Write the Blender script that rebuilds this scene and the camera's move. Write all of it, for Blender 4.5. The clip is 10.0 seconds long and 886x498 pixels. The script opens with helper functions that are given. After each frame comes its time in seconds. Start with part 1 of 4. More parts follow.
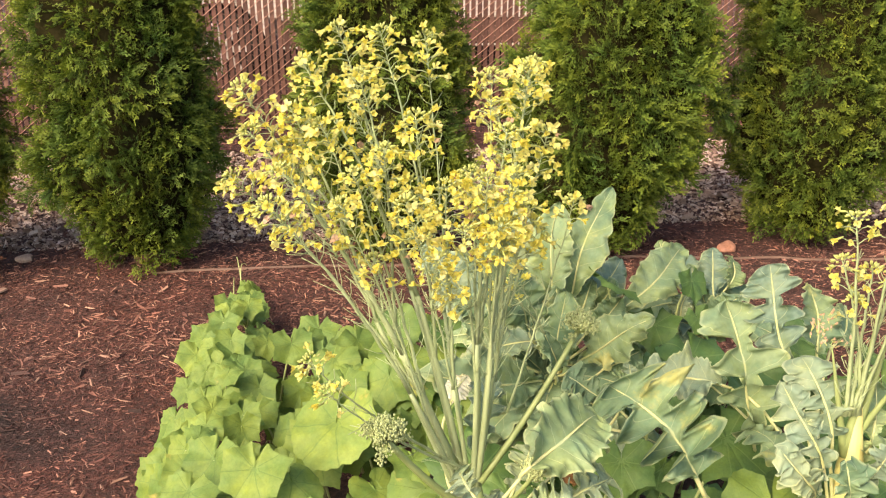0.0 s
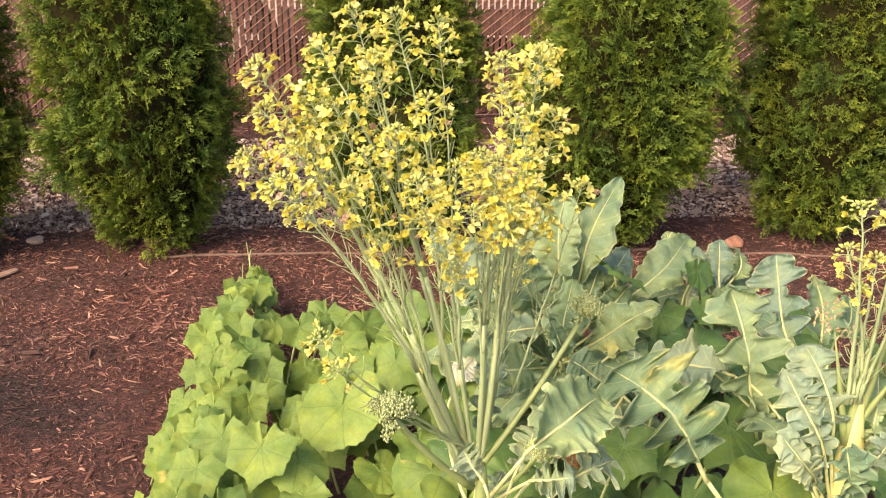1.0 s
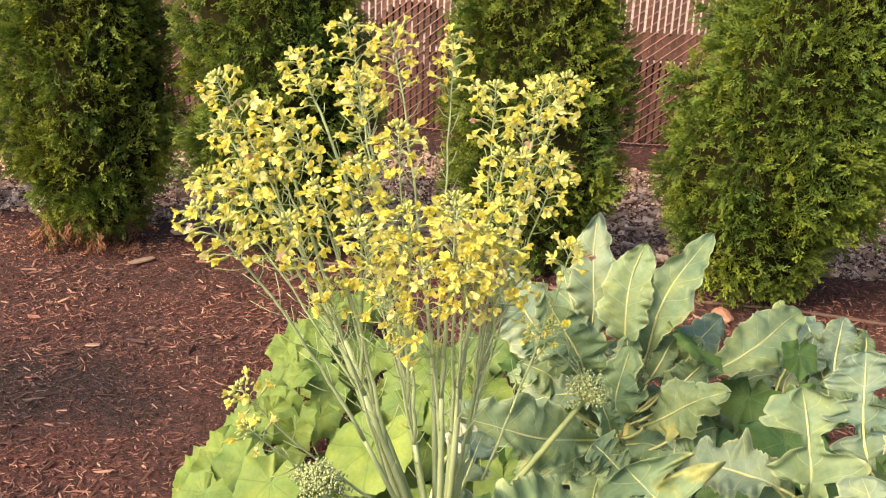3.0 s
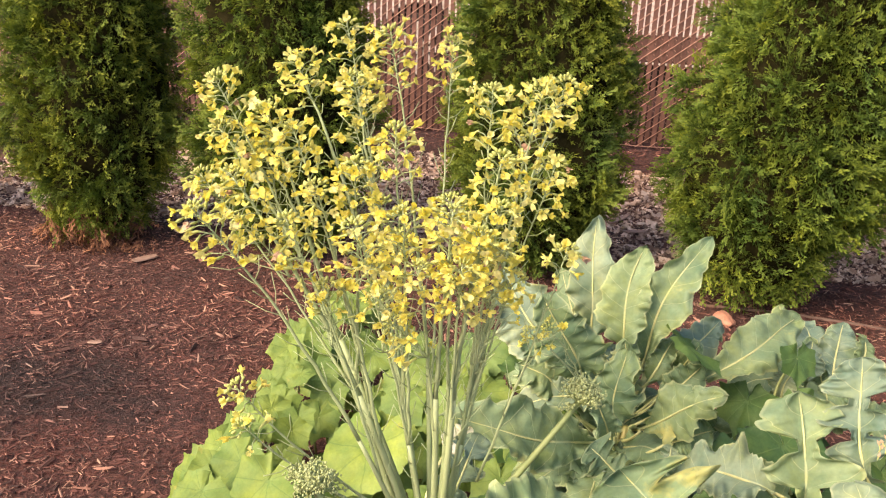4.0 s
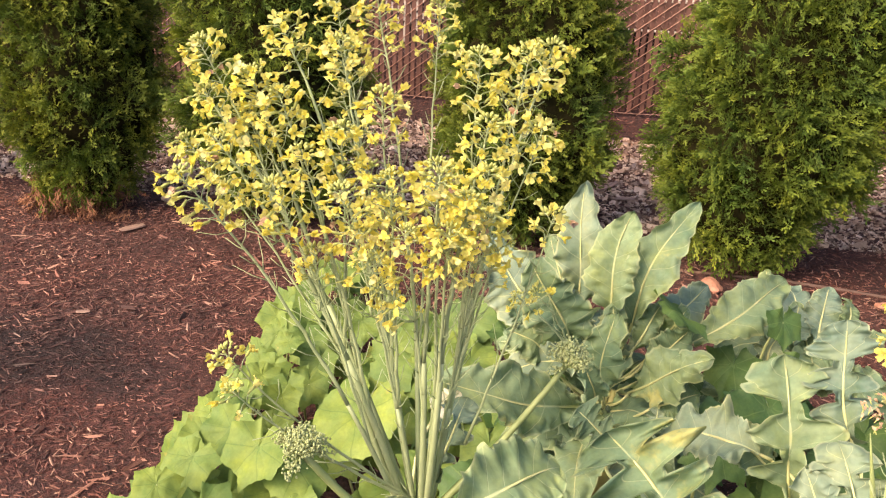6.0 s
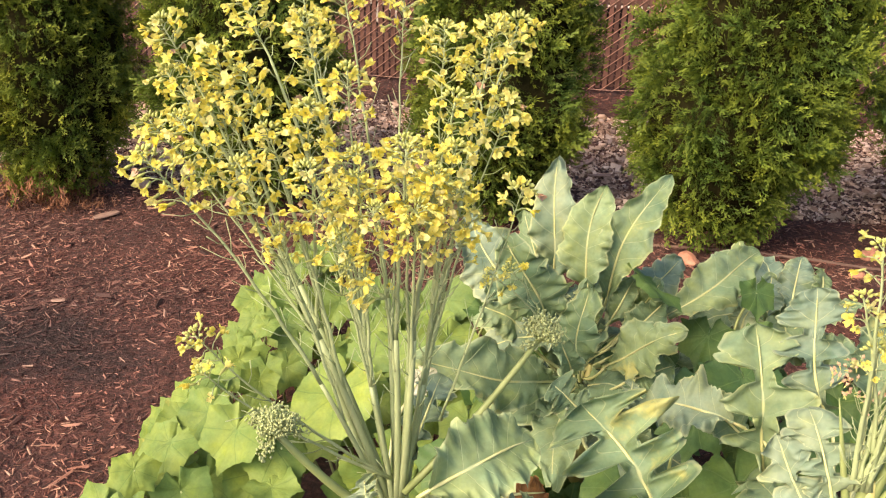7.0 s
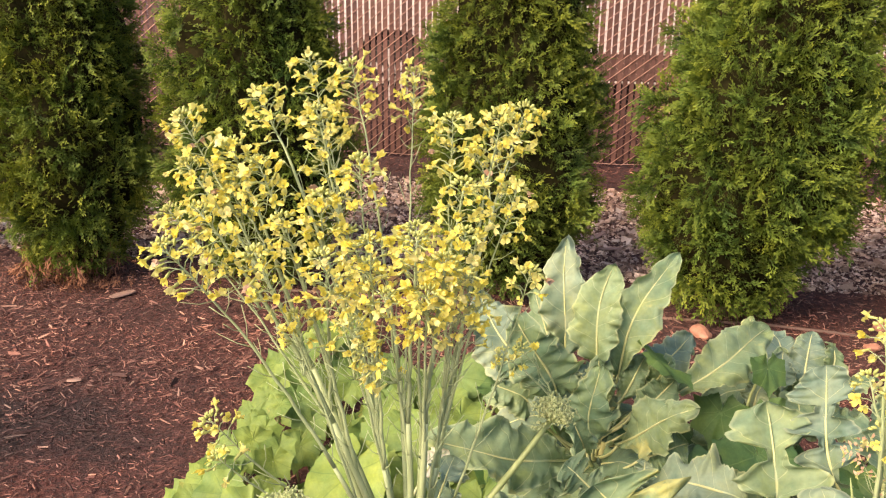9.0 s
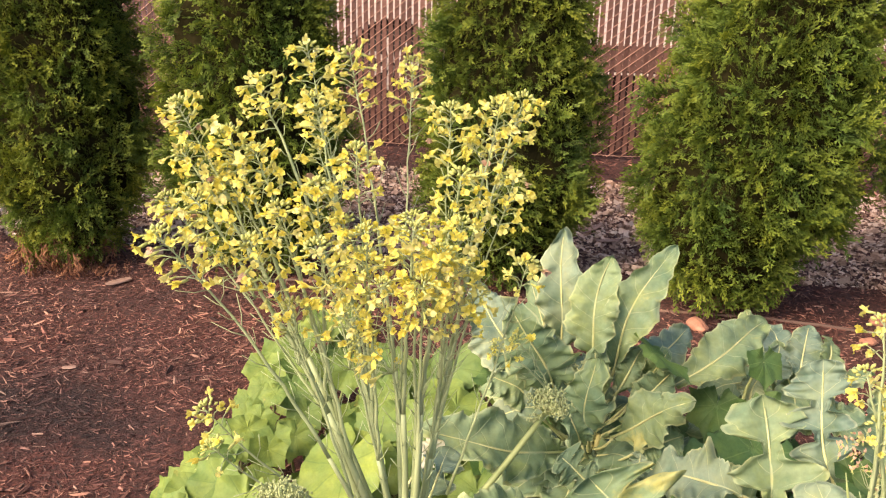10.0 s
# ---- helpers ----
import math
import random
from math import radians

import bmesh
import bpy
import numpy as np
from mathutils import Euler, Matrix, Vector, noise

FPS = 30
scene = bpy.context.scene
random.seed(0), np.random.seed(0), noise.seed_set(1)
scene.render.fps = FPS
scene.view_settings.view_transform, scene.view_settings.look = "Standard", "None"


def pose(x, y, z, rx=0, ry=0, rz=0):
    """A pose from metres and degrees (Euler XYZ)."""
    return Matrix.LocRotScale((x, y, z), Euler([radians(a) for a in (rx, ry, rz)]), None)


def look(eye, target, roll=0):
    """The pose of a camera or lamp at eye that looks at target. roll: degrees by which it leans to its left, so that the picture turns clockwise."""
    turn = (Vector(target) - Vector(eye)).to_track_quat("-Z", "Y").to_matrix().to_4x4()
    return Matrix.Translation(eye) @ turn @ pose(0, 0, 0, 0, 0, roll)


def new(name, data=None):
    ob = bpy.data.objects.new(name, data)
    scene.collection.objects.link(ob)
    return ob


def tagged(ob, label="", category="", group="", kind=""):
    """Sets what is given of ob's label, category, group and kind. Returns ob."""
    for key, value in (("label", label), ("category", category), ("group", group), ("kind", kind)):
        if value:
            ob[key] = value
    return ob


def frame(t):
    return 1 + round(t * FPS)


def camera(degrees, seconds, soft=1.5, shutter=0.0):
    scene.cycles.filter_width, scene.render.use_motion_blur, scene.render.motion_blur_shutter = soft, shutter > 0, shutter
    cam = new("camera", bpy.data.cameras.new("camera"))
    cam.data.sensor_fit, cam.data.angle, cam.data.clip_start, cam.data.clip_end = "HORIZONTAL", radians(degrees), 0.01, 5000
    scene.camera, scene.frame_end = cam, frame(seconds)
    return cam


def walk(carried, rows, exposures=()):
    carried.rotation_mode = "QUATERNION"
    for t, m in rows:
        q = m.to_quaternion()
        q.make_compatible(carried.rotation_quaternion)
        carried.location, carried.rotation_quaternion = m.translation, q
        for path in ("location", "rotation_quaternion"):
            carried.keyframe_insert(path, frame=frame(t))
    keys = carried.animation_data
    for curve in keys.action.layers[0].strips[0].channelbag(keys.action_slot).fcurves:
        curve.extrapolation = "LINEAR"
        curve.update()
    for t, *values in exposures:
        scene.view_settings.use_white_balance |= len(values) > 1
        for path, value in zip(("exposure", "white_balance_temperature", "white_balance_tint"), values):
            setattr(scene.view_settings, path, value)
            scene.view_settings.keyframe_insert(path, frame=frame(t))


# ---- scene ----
cam = camera(52.3, 10.0, soft=1.2)
PATH = [
    (0, (-0.259, -0.94, 1.376), (-0.071, 0.913, 0.645), -0.2),
    (0.5, (-0.259, -0.964, 1.375), (-0.071, 0.889, 0.647), 0.7),
    (1, (-0.263, -0.961, 1.367), (-0.092, 0.887, 0.623), 0.7),
    (1.5, (-0.243, -0.939, 1.373), (-0.092, 0.915, 0.637), 1.0),
    (2, (-0.14, -0.853, 1.356), (-0.118, 1.02, 0.654), 2.3),
    (2.2, (-0.084, -0.826, 1.359), (-0.14, 1.048, 0.664), 2.8),
    (2.5, (-0.017, -0.791, 1.356), (-0.182, 1.075, 0.655), 2.7),
    (3, (0.015, -0.778, 1.353), (-0.252, 1.069, 0.632), 2.0),
    (4.5, (0.027, -0.78, 1.356), (-0.252, 1.065, 0.638), 2.5),
    (5, (0.027, -0.781, 1.354), (-0.259, 1.065, 0.64), 2.4),
    (5.5, (0.024, -0.778, 1.355), (-0.252, 1.072, 0.649), 2.4),
    (6, (0.028, -0.78, 1.35), (-0.22, 1.044, 0.568), 2.5),
    (6.2, (0.036, -0.787, 1.339), (-0.194, 1.007, 0.486), 2.6),
    (7.3, (0.041, -0.776, 1.351), (-0.16, 1.062, 0.587), 1.6),
    (7.5, (0.038, -0.782, 1.362), (-0.178, 1.075, 0.652), 1.4),
    (8, (0.042, -0.792, 1.365), (-0.201, 1.074, 0.688), 0.9),
    (8.5, (0.044, -0.797, 1.365), (-0.202, 1.073, 0.699), 0.7),
    (9, (0.046, -0.796, 1.367), (-0.196, 1.073, 0.696), 0.7),
    (9.5, (0.044, -0.794, 1.365), (-0.192, 1.073, 0.687), 0.9),
    (10, (0.046, -0.79, 1.365), (-0.189, 1.072, 0.674), 1.3),
]
walk(cam, [(t, look(eye, target, roll)) for t, eye, target, roll in PATH], [(0, 1.19, 7350, 9), (1.5, 1.19, 7350, 14), (3.0, 1.19, 7350, 9), (4.6, 1.2, 7250, 16), (6.0, 1.2, 7250, 16), (7.5, 1.17, 7350, 11), (9.0, 1.17, 7250, 16), (10.0, 1.17, 7250, 16)])

# ---- light ----
SUN_EL, SUN_AZ = 40.0, 226.0      # degrees; azimuth clockwise from +y
world = bpy.data.worlds.new("world")
scene.world = world
world.use_nodes = True
wn = world.node_tree
bg = wn.nodes["Background"]
sky = wn.nodes.new("ShaderNodeTexSky")
sky.sky_type = "NISHITA"
sky.sun_disc = False
sky.sun_elevation, sky.sun_rotation = radians(SUN_EL), radians(SUN_AZ)
sky.dust_density = 3.0
wn.links.new(sky.outputs[0], bg.inputs[0])
bg.inputs[1].default_value = 0.15
sun_data = bpy.data.lights.new("sun", "SUN")
sun_data.energy, sun_data.angle, sun_data.color = 2.6, radians(38), (1.0, 0.84, 0.64)
sun = new("sun", sun_data)
sd = Vector((math.sin(radians(SUN_AZ)) * math.cos(radians(SUN_EL)), math.cos(radians(SUN_AZ)) * math.cos(radians(SUN_EL)), math.sin(radians(SUN_EL))))
sun.matrix_world = look(sd * 20, (0, 0, 0))


# ---- materials ----
def node_mat(name):
    m = bpy.data.materials.new(name)
    m.use_nodes = True
    nt = m.node_tree
    p = nt.nodes["Principled BSDF"]
    return m, nt, p


def nd(nt, kind, **inputs):
    n = nt.nodes.new(kind)
    for k, v in inputs.items():
        n.inputs[k.replace("_", " ")].default_value = v
    return n


def ramp(nt, fac, stops):
    r = nt.nodes.new("ShaderNodeValToRGB")
    while len(r.color_ramp.elements) < len(stops):
        r.color_ramp.elements.new(0.5)
    for e, (pos, col) in zip(r.color_ramp.elements, stops):
        e.position, e.color = pos, (*col, 1)
    nt.links.new(fac, r.inputs[0])
    return r.outputs[0]


def mixc(nt, fac, a, b, blend="MIX"):
    n = nt.nodes.new("ShaderNodeMix")
    n.data_type, n.blend_type = "RGBA", blend
    for s, v in ((n.inputs[0], fac), (n.inputs[6], a), (n.inputs[7], b)):
        if isinstance(v, (int, float)):
            s.default_value = v
        elif isinstance(v, tuple):
            s.default_value = (*v, 1)
        else:
            nt.links.new(v, s)
    return n.outputs[2]


def math_n(nt, op, a, b=0.0):
    n = nt.nodes.new("ShaderNodeMath")
    n.operation = op
    for s, v in zip(n.inputs, (a, b)):
        if isinstance(v, (int, float)):
            s.default_value = v
        else:
            nt.links.new(v, s)
    return n.outputs[0]


def noise_n(nt, scale, detail=4.0, rough=0.6, vec=None):
    n = nd(nt, "ShaderNodeTexNoise", Scale=scale, Detail=detail, Roughness=rough)
    if vec is None:
        g = nt.nodes.new("ShaderNodeNewGeometry")
        vec = g.outputs["Position"]
    nt.links.new(vec, n.inputs["Vector"])
    return n.outputs[0]


def bump(nt, p, height, strength, dist=0.01):
    b = nd(nt, "ShaderNodeBump", Strength=strength, Distance=dist)
    nt.links.new(height, b.inputs["Height"])
    nt.links.new(b.outputs[0], p.inputs["Normal"])


def leafy(nt, p, colour, amount=0.3, tint=(1.0, 1.0, 0.6)):
    """Adds light that shines through a thin leaf."""
    t = nt.nodes.new("ShaderNodeBsdfTranslucent")
    nt.links.new(mixc(nt, 1.0, colour, tint, "MULTIPLY"), t.inputs[0])
    mx = nt.nodes.new("ShaderNodeMixShader")
    mx.inputs[0].default_value = amount
    nt.links.new(p.outputs[0], mx.inputs[1])
    nt.links.new(t.outputs[0], mx.inputs[2])
    nt.links.new(mx.outputs[0], nt.nodes["Material Output"].inputs[0])


def dark_patch_n(nt):
    """Mask of the darker soil: one ragged patch beside the bed."""
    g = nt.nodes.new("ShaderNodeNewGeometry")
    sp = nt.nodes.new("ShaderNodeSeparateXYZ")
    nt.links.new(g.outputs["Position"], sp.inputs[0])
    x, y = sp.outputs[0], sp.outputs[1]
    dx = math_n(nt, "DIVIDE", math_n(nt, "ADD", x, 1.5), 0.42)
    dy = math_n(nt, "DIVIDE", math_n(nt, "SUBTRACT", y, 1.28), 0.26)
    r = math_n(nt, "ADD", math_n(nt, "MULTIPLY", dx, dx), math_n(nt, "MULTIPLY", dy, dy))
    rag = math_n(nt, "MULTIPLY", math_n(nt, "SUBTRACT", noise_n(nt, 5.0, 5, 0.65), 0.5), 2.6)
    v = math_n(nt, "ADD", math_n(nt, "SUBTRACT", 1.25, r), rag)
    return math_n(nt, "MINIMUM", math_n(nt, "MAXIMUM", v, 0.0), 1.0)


def mat_ground():
    m, nt, p = node_mat("mulch_soil")
    big, fine = noise_n(nt, 1.7, 5), noise_n(nt, 60, 6, 0.7)
    c = ramp(nt, fine, [(0.3, (0.02, 0.009, 0.008)), (0.5, (0.06, 0.023, 0.019)), (0.72, (0.16, 0.066, 0.053))])
    c = mixc(nt, ramp(nt, big, [(0.4, (0, 0, 0)), (0.65, (1, 1, 1))]), c, mixc(nt, 1.0, c, (1.25, 0.95, 0.8), "MULTIPLY"))
    c = mixc(nt, dark_patch_n(nt), c, mixc(nt, 1.0, c, (0.36, 0.43, 0.5), "MULTIPLY"))
    nt.links.new(c, p.inputs["Base Color"])
    p.inputs["Roughness"].default_value = 0.95
    bump(nt, p, fine, 0.9, 0.02)
    return m


def mat_chip(name, stops, rough=0.85, dark_patch=False):
    """Loose chips: colour varies from piece to piece."""
    m, nt, p = node_mat(name)
    g = nt.nodes.new("ShaderNodeNewGeometry")
    c = ramp(nt, g.outputs["Random Per Island"], stops)
    n = noise_n(nt, 220, 3)
    c = mixc(nt, 0.5, c, mixc(nt, 1.0, c, ramp(nt, n, [(0.3, (0.45, 0.42, 0.4)), (0.7, (1.2, 1.2, 1.2))]), "MULTIPLY"))
    big = noise_n(nt, 2.6, 4)
    c = mixc(nt, 1.0, c, ramp(nt, big, [(0.36, (0.55, 0.52, 0.54)), (0.62, (1.3, 1.14, 1.02))]), "MULTIPLY")
    if dark_patch:
        c = mixc(nt, dark_patch_n(nt), c, mixc(nt, 1.0, c, (0.43, 0.48, 0.55), "MULTIPLY"))
    nt.links.new(c, p.inputs["Base Color"])
    p.inputs["Roughness"].default_value = rough
    bump(nt, p, n, 0.5, 0.004)
    return m


def mat_frond():
    m, nt, p = node_mat("arborvitae_green")
    oi = nt.nodes.new("ShaderNodeObjectInfo")
    uv = nt.nodes.new("ShaderNodeUVMap")
    sp = nt.nodes.new("ShaderNodeSeparateXYZ")
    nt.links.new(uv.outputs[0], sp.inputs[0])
    # old inner scales are deep green, this year's tips yellow-green; contrast raised to paint light and shade in
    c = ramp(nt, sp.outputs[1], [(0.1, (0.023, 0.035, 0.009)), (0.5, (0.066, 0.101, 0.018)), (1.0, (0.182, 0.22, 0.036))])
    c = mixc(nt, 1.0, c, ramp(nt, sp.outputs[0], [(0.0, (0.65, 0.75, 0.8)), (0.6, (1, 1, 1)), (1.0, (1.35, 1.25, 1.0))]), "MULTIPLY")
    clump = noise_n(nt, 6, 3)
    c = mixc(nt, 1.0, c, ramp(nt, clump, [(0.35, (0.65, 0.8, 0.85)), (0.65, (1.3, 1.2, 0.95))]), "MULTIPLY")
    c = mixc(nt, oi.outputs["Random"], c, mixc(nt, 1.0, c, (0.85, 0.98, 1.0), "MULTIPLY"))
    nt.links.new(c, p.inputs["Base Color"])
    p.inputs["Roughness"].default_value = 0.6
    p.inputs["Specular IOR Level"].default_value = 0.2
    leafy(nt, p, c, 0.22)
    return m


def mat_plain(name, a, b, scale=20.0, rough=0.7, metal=0.0, bmp=0.3, stretch=(1, 1, 1)):
    m, nt, p = node_mat(name)
    tc = nt.nodes.new("ShaderNodeTexCoord")
    mp = nd(nt, "ShaderNodeMapping", Scale=stretch)
    nt.links.new(tc.outputs["Object"], mp.inputs[0])
    n = noise_n(nt, scale, 5, 0.65, mp.outputs[0])
    n2 = noise_n(nt, scale * 0.12, 3)
    c = ramp(nt, n, [(0.3, a), (0.7, b)])
    c = mixc(nt, 1.0, c, ramp(nt, n2, [(0.3, (0.8, 0.8, 0.8)), (0.7, (1.1, 1.1, 1.1))]), "MULTIPLY")
    nt.links.new(c, p.inputs["Base Color"])
    p.inputs["Roughness"].default_value, p.inputs["Metallic"].default_value = rough, metal
    bump(nt, p, n, bmp, 0.003)
    return m


def mat_slat():
    m, nt, p = node_mat("brown_slat")
    oi = nt.nodes.new("ShaderNodeObjectInfo")
    n = noise_n(nt, 30, 4)
    c = ramp(nt, oi.outputs["Random"], [(0.0, (0.105, 0.05, 0.04)), (1.0, (0.18, 0.086, 0.067))])
    c = mixc(nt, 1.0, c, ramp(nt, n, [(0.3, (0.8, 0.8, 0.8)), (0.7, (1.15, 1.15, 1.15))]), "MULTIPLY")
    nt.links.new(c, p.inputs["Base Color"])
    p.inputs["Roughness"].default_value = 0.5
    bump(nt, p, n, 0.15, 0.002)
    return m


def mat_leaf(name, dark, light, vein, waxy, side_veins=9.0, spot=(0.5, 0.42, 0.1), spots=0.0, polar=False, through_light=0.25):
    """A leaf blade: midrib and side veins follow the blade's own coordinates."""
    m, nt, p = node_mat(name)
    uv = nt.nodes.new("ShaderNodeUVMap")
    sp = nt.nodes.new("ShaderNodeSeparateXYZ")
    nt.links.new(uv.outputs[0], sp.inputs[0])
    u, v = sp.outputs[0], sp.outputs[1]
    oi = nt.nodes.new("ShaderNodeObjectInfo")
    big, fine = noise_n(nt, 14, 4), noise_n(nt, 160, 4)
    c = ramp(nt, big, [(0.3, dark), (0.7, light)])
    c = mixc(nt, 1.0, c, ramp(nt, oi.outputs["Random"], [(0.0, (0.78, 0.86, 0.9)), (0.5, (1, 1, 1)), (1.0, (1.2, 1.13, 1.0))]), "MULTIPLY")
    c = mixc(nt, 0.35, c, mixc(nt, 1.0, c, ramp(nt, fine, [(0.3, (0.7, 0.7, 0.7)), (0.7, (1.25, 1.25, 1.25))]), "MULTIPLY"))
    if polar:   # u: direction round the stalk, v: way out from it
        w = math_n(nt, "ABSOLUTE", math_n(nt, "SINE", math_n(nt, "MULTIPLY", u, math.pi * 7)))
        line = math_n(nt, "SUBTRACT", 1.0, math_n(nt, "MULTIPLY", math_n(nt, "MULTIPLY", w, v), 14.0))
        net = math_n(nt, "ABSOLUTE", math_n(nt, "SINE", math_n(nt, "ADD", math_n(nt, "MULTIPLY", v, 26.0), math_n(nt, "MULTIPLY", w, 5.0))))
        line2 = math_n(nt, "MULTIPLY", math_n(nt, "SUBTRACT", 1.0, math_n(nt, "MULTIPLY", net, 6.0)), 0.12)
    else:       # u: across, -1 to 1; v: along
        au = math_n(nt, "ABSOLUTE", u)
        line = math_n(nt, "SUBTRACT", 1.0, math_n(nt, "DIVIDE", au, math_n(nt, "SUBTRACT", 0.075, math_n(nt, "MULTIPLY", v, 0.06))))
        s = math_n(nt, "ABSOLUTE", math_n(nt, "SINE", math_n(nt, "MULTIPLY", math_n(nt, "SUBTRACT", v, math_n(nt, "MULTIPLY", au, 0.16)), math.pi * side_veins)))
        line2 = math_n(nt, "MULTIPLY", math_n(nt, "SUBTRACT", 1.0, math_n(nt, "MULTIPLY", s, 11.0)), 0.4)
    mask = math_n(nt, "MAXIMUM", math_n(nt, "MAXIMUM", line, line2), 0.0)
    mask = math_n(nt, "MINIMUM", math_n(nt, "MULTIPLY", mask, 1.3), 0.45 if polar else 0.8)
    c = mixc(nt, mask, c, vein)
    if not polar:   # thin pale margin, with the light caught on the leaf's edge painted in
        rim = math_n(nt, "MINIMUM", math_n(nt, "MAXIMUM", math_n(nt, "MULTIPLY", math_n(nt, "SUBTRACT", au, 0.9), 9.0), 0.0), 0.5)
        c = mixc(nt, rim, c, vein)
    mot = noise_n(nt, 22, 4, 0.65)
    c = mixc(nt, 1.0, c, ramp(nt, mot, [(0.3, (0.84, 0.95, 1.06)), (0.5, (1, 1, 1)), (0.72, (1.22, 1.13, 0.82))]), "MULTIPLY")
    if spots:
        sn = noise_n(nt, 9, 5, 0.7)
        c = mixc(nt, ramp(nt, sn, [(0.68 - spots, (0, 0, 0)), (0.78 - spots, (1, 1, 1))]), c, spot)
    nt.links.new(c, p.inputs["Base Color"])
    p.inputs["Roughness"].default_value = waxy
    p.inputs["Specular IOR Level"].default_value = 0.35
    h = math_n(nt, "ADD", math_n(nt, "MULTIPLY", mask, -1.0), math_n(nt, "MULTIPLY", fine, 0.5))
    bump(nt, p, h, 0.35, 0.003)
    leafy(nt, p, c, through_light)
    return m


M_GROUND = mat_ground()
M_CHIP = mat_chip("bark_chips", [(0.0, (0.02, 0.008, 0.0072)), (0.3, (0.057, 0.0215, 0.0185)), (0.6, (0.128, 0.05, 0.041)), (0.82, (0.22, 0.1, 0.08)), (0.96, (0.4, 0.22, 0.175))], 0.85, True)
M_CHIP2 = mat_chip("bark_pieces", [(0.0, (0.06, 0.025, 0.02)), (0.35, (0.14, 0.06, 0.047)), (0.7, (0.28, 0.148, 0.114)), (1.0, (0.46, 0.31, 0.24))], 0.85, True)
M_STONE = mat_chip("gravel_stone", [(0.0, (0.16, 0.1, 0.075)), (0.35, (0.4, 0.28, 0.22)), (0.7, (0.62, 0.49, 0.41)), (1.0, (0.82, 0.73, 0.66))], 0.8)
M_FROND = mat_frond()
# brown inner twigs, taken near black without gloss to paint the crown's inner shade
M_CORE = mat_plain("arborvitae_shaded_twigs", (0.012, 0.013, 0.005), (0.036, 0.03, 0.013), 45, 0.95, 0, 1.0)
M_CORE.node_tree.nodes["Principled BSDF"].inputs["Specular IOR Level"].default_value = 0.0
M_BARK = mat_plain("trunk_bark", (0.1, 0.05, 0.03), (0.22, 0.12, 0.08), 40, 0.9, 0, 0.8, (1, 1, 0.2))
M_DRY = mat_chip("dry_frond", [(0.0, (0.12, 0.05, 0.03)), (1.0, (0.3, 0.15, 0.08))])
M_SLAT = mat_slat()
M_WIRE = mat_plain("coated_wire", (0.4, 0.21, 0.16), (0.52, 0.3, 0.23), 60, 0.45, 0.2)
M_BLEAF = mat_leaf("broccoli_leaf", (0.122, 0.19, 0.1), (0.24, 0.32, 0.175), (0.44, 0.48, 0.27), 0.6, 7.0, (0.38, 0.38, 0.14), 0.07, False, 0.2)
M_BLEAF2 = mat_leaf("broccoli_leaf_blue", (0.122, 0.188, 0.132), (0.24, 0.305, 0.212), (0.48, 0.51, 0.31), 0.58, 7.0, (0.38, 0.38, 0.16), 0.03, False, 0.18)
M_DEADLEAF = mat_leaf("dead_leaf", (0.2, 0.07, 0.025), (0.4, 0.17, 0.06), (0.4, 0.22, 0.1), 0.7, 7.0)
# pale leaf underside; the light it catches is painted into its colour
M_PALELEAF = mat_leaf("lit_leaf_underside", (0.5, 0.51, 0.45), (0.62, 0.63, 0.57), (0.66, 0.66, 0.5), 0.6, 8.0)
M_CLEAF = mat_leaf("cucumber_leaf", (0.105, 0.172, 0.036), (0.208, 0.288, 0.07), (0.09, 0.155, 0.036), 0.62, 9, (0.42, 0.34, 0.09), 0.05, True, 0.22)
M_SLEAF = mat_leaf("squash_leaf", (0.055, 0.12, 0.033), (0.13, 0.215, 0.06), (0.17, 0.25, 0.085), 0.55, 9, (0.4, 0.4, 0.1), 0.0, True, 0.25)
M_STEM = mat_plain("green_stem", (0.25, 0.31, 0.15), (0.37, 0.43, 0.235), 60, 0.5, 0, 0.2, (1, 1, 0.15))
M_STALK = mat_plain("pale_stalk", (0.48, 0.45, 0.15), (0.66, 0.59, 0.24), 40, 0.5, 0, 0.3, (1, 1, 0.15))
M_HEADSTALK = mat_plain("yellow_green_stalk", (0.22, 0.28, 0.1), (0.31, 0.365, 0.145), 40, 0.5, 0, 0.3, (1, 1, 0.15))
M_RIB = mat_plain("leaf_rib", (0.46, 0.48, 0.2), (0.6, 0.59, 0.3), 50, 0.5, 0, 0.2)
M_VINE = mat_plain("vine_stem", (0.3, 0.36, 0.14), (0.42, 0.46, 0.2), 60, 0.6)
M_BUD = mat_plain("broccoli_bud", (0.33, 0.37, 0.1), (0.47, 0.48, 0.16), 200, 0.6)
M_HEADBUD = mat_plain("broccoli_head_bud", (0.26, 0.32, 0.14), (0.42, 0.46, 0.22), 200, 0.6)


def mat_petal():
    m, nt, p = node_mat("yellow_petal")
    oi = nt.nodes.new("ShaderNodeObjectInfo")
    c = ramp(nt, oi.outputs["Random"], [(0.0, (0.86, 0.77, 0.16)), (0.5, (0.87, 0.81, 0.25)), (0.85, (0.87, 0.83, 0.35)), (1.0, (0.84, 0.8, 0.42))])
    n = noise_n(nt, 300, 2)
    c = mixc(nt, 1.0, c, ramp(nt, n, [(0.3, (0.85, 0.8, 0.75)), (0.7, (1.08, 1.08, 1.0))]), "MULTIPLY")
    nt.links.new(c, p.inputs["Base Color"])
    p.inputs["Roughness"].default_value = 0.6
    leafy(nt, p, c, 0.5, (1, 1, 0.75))
    return m


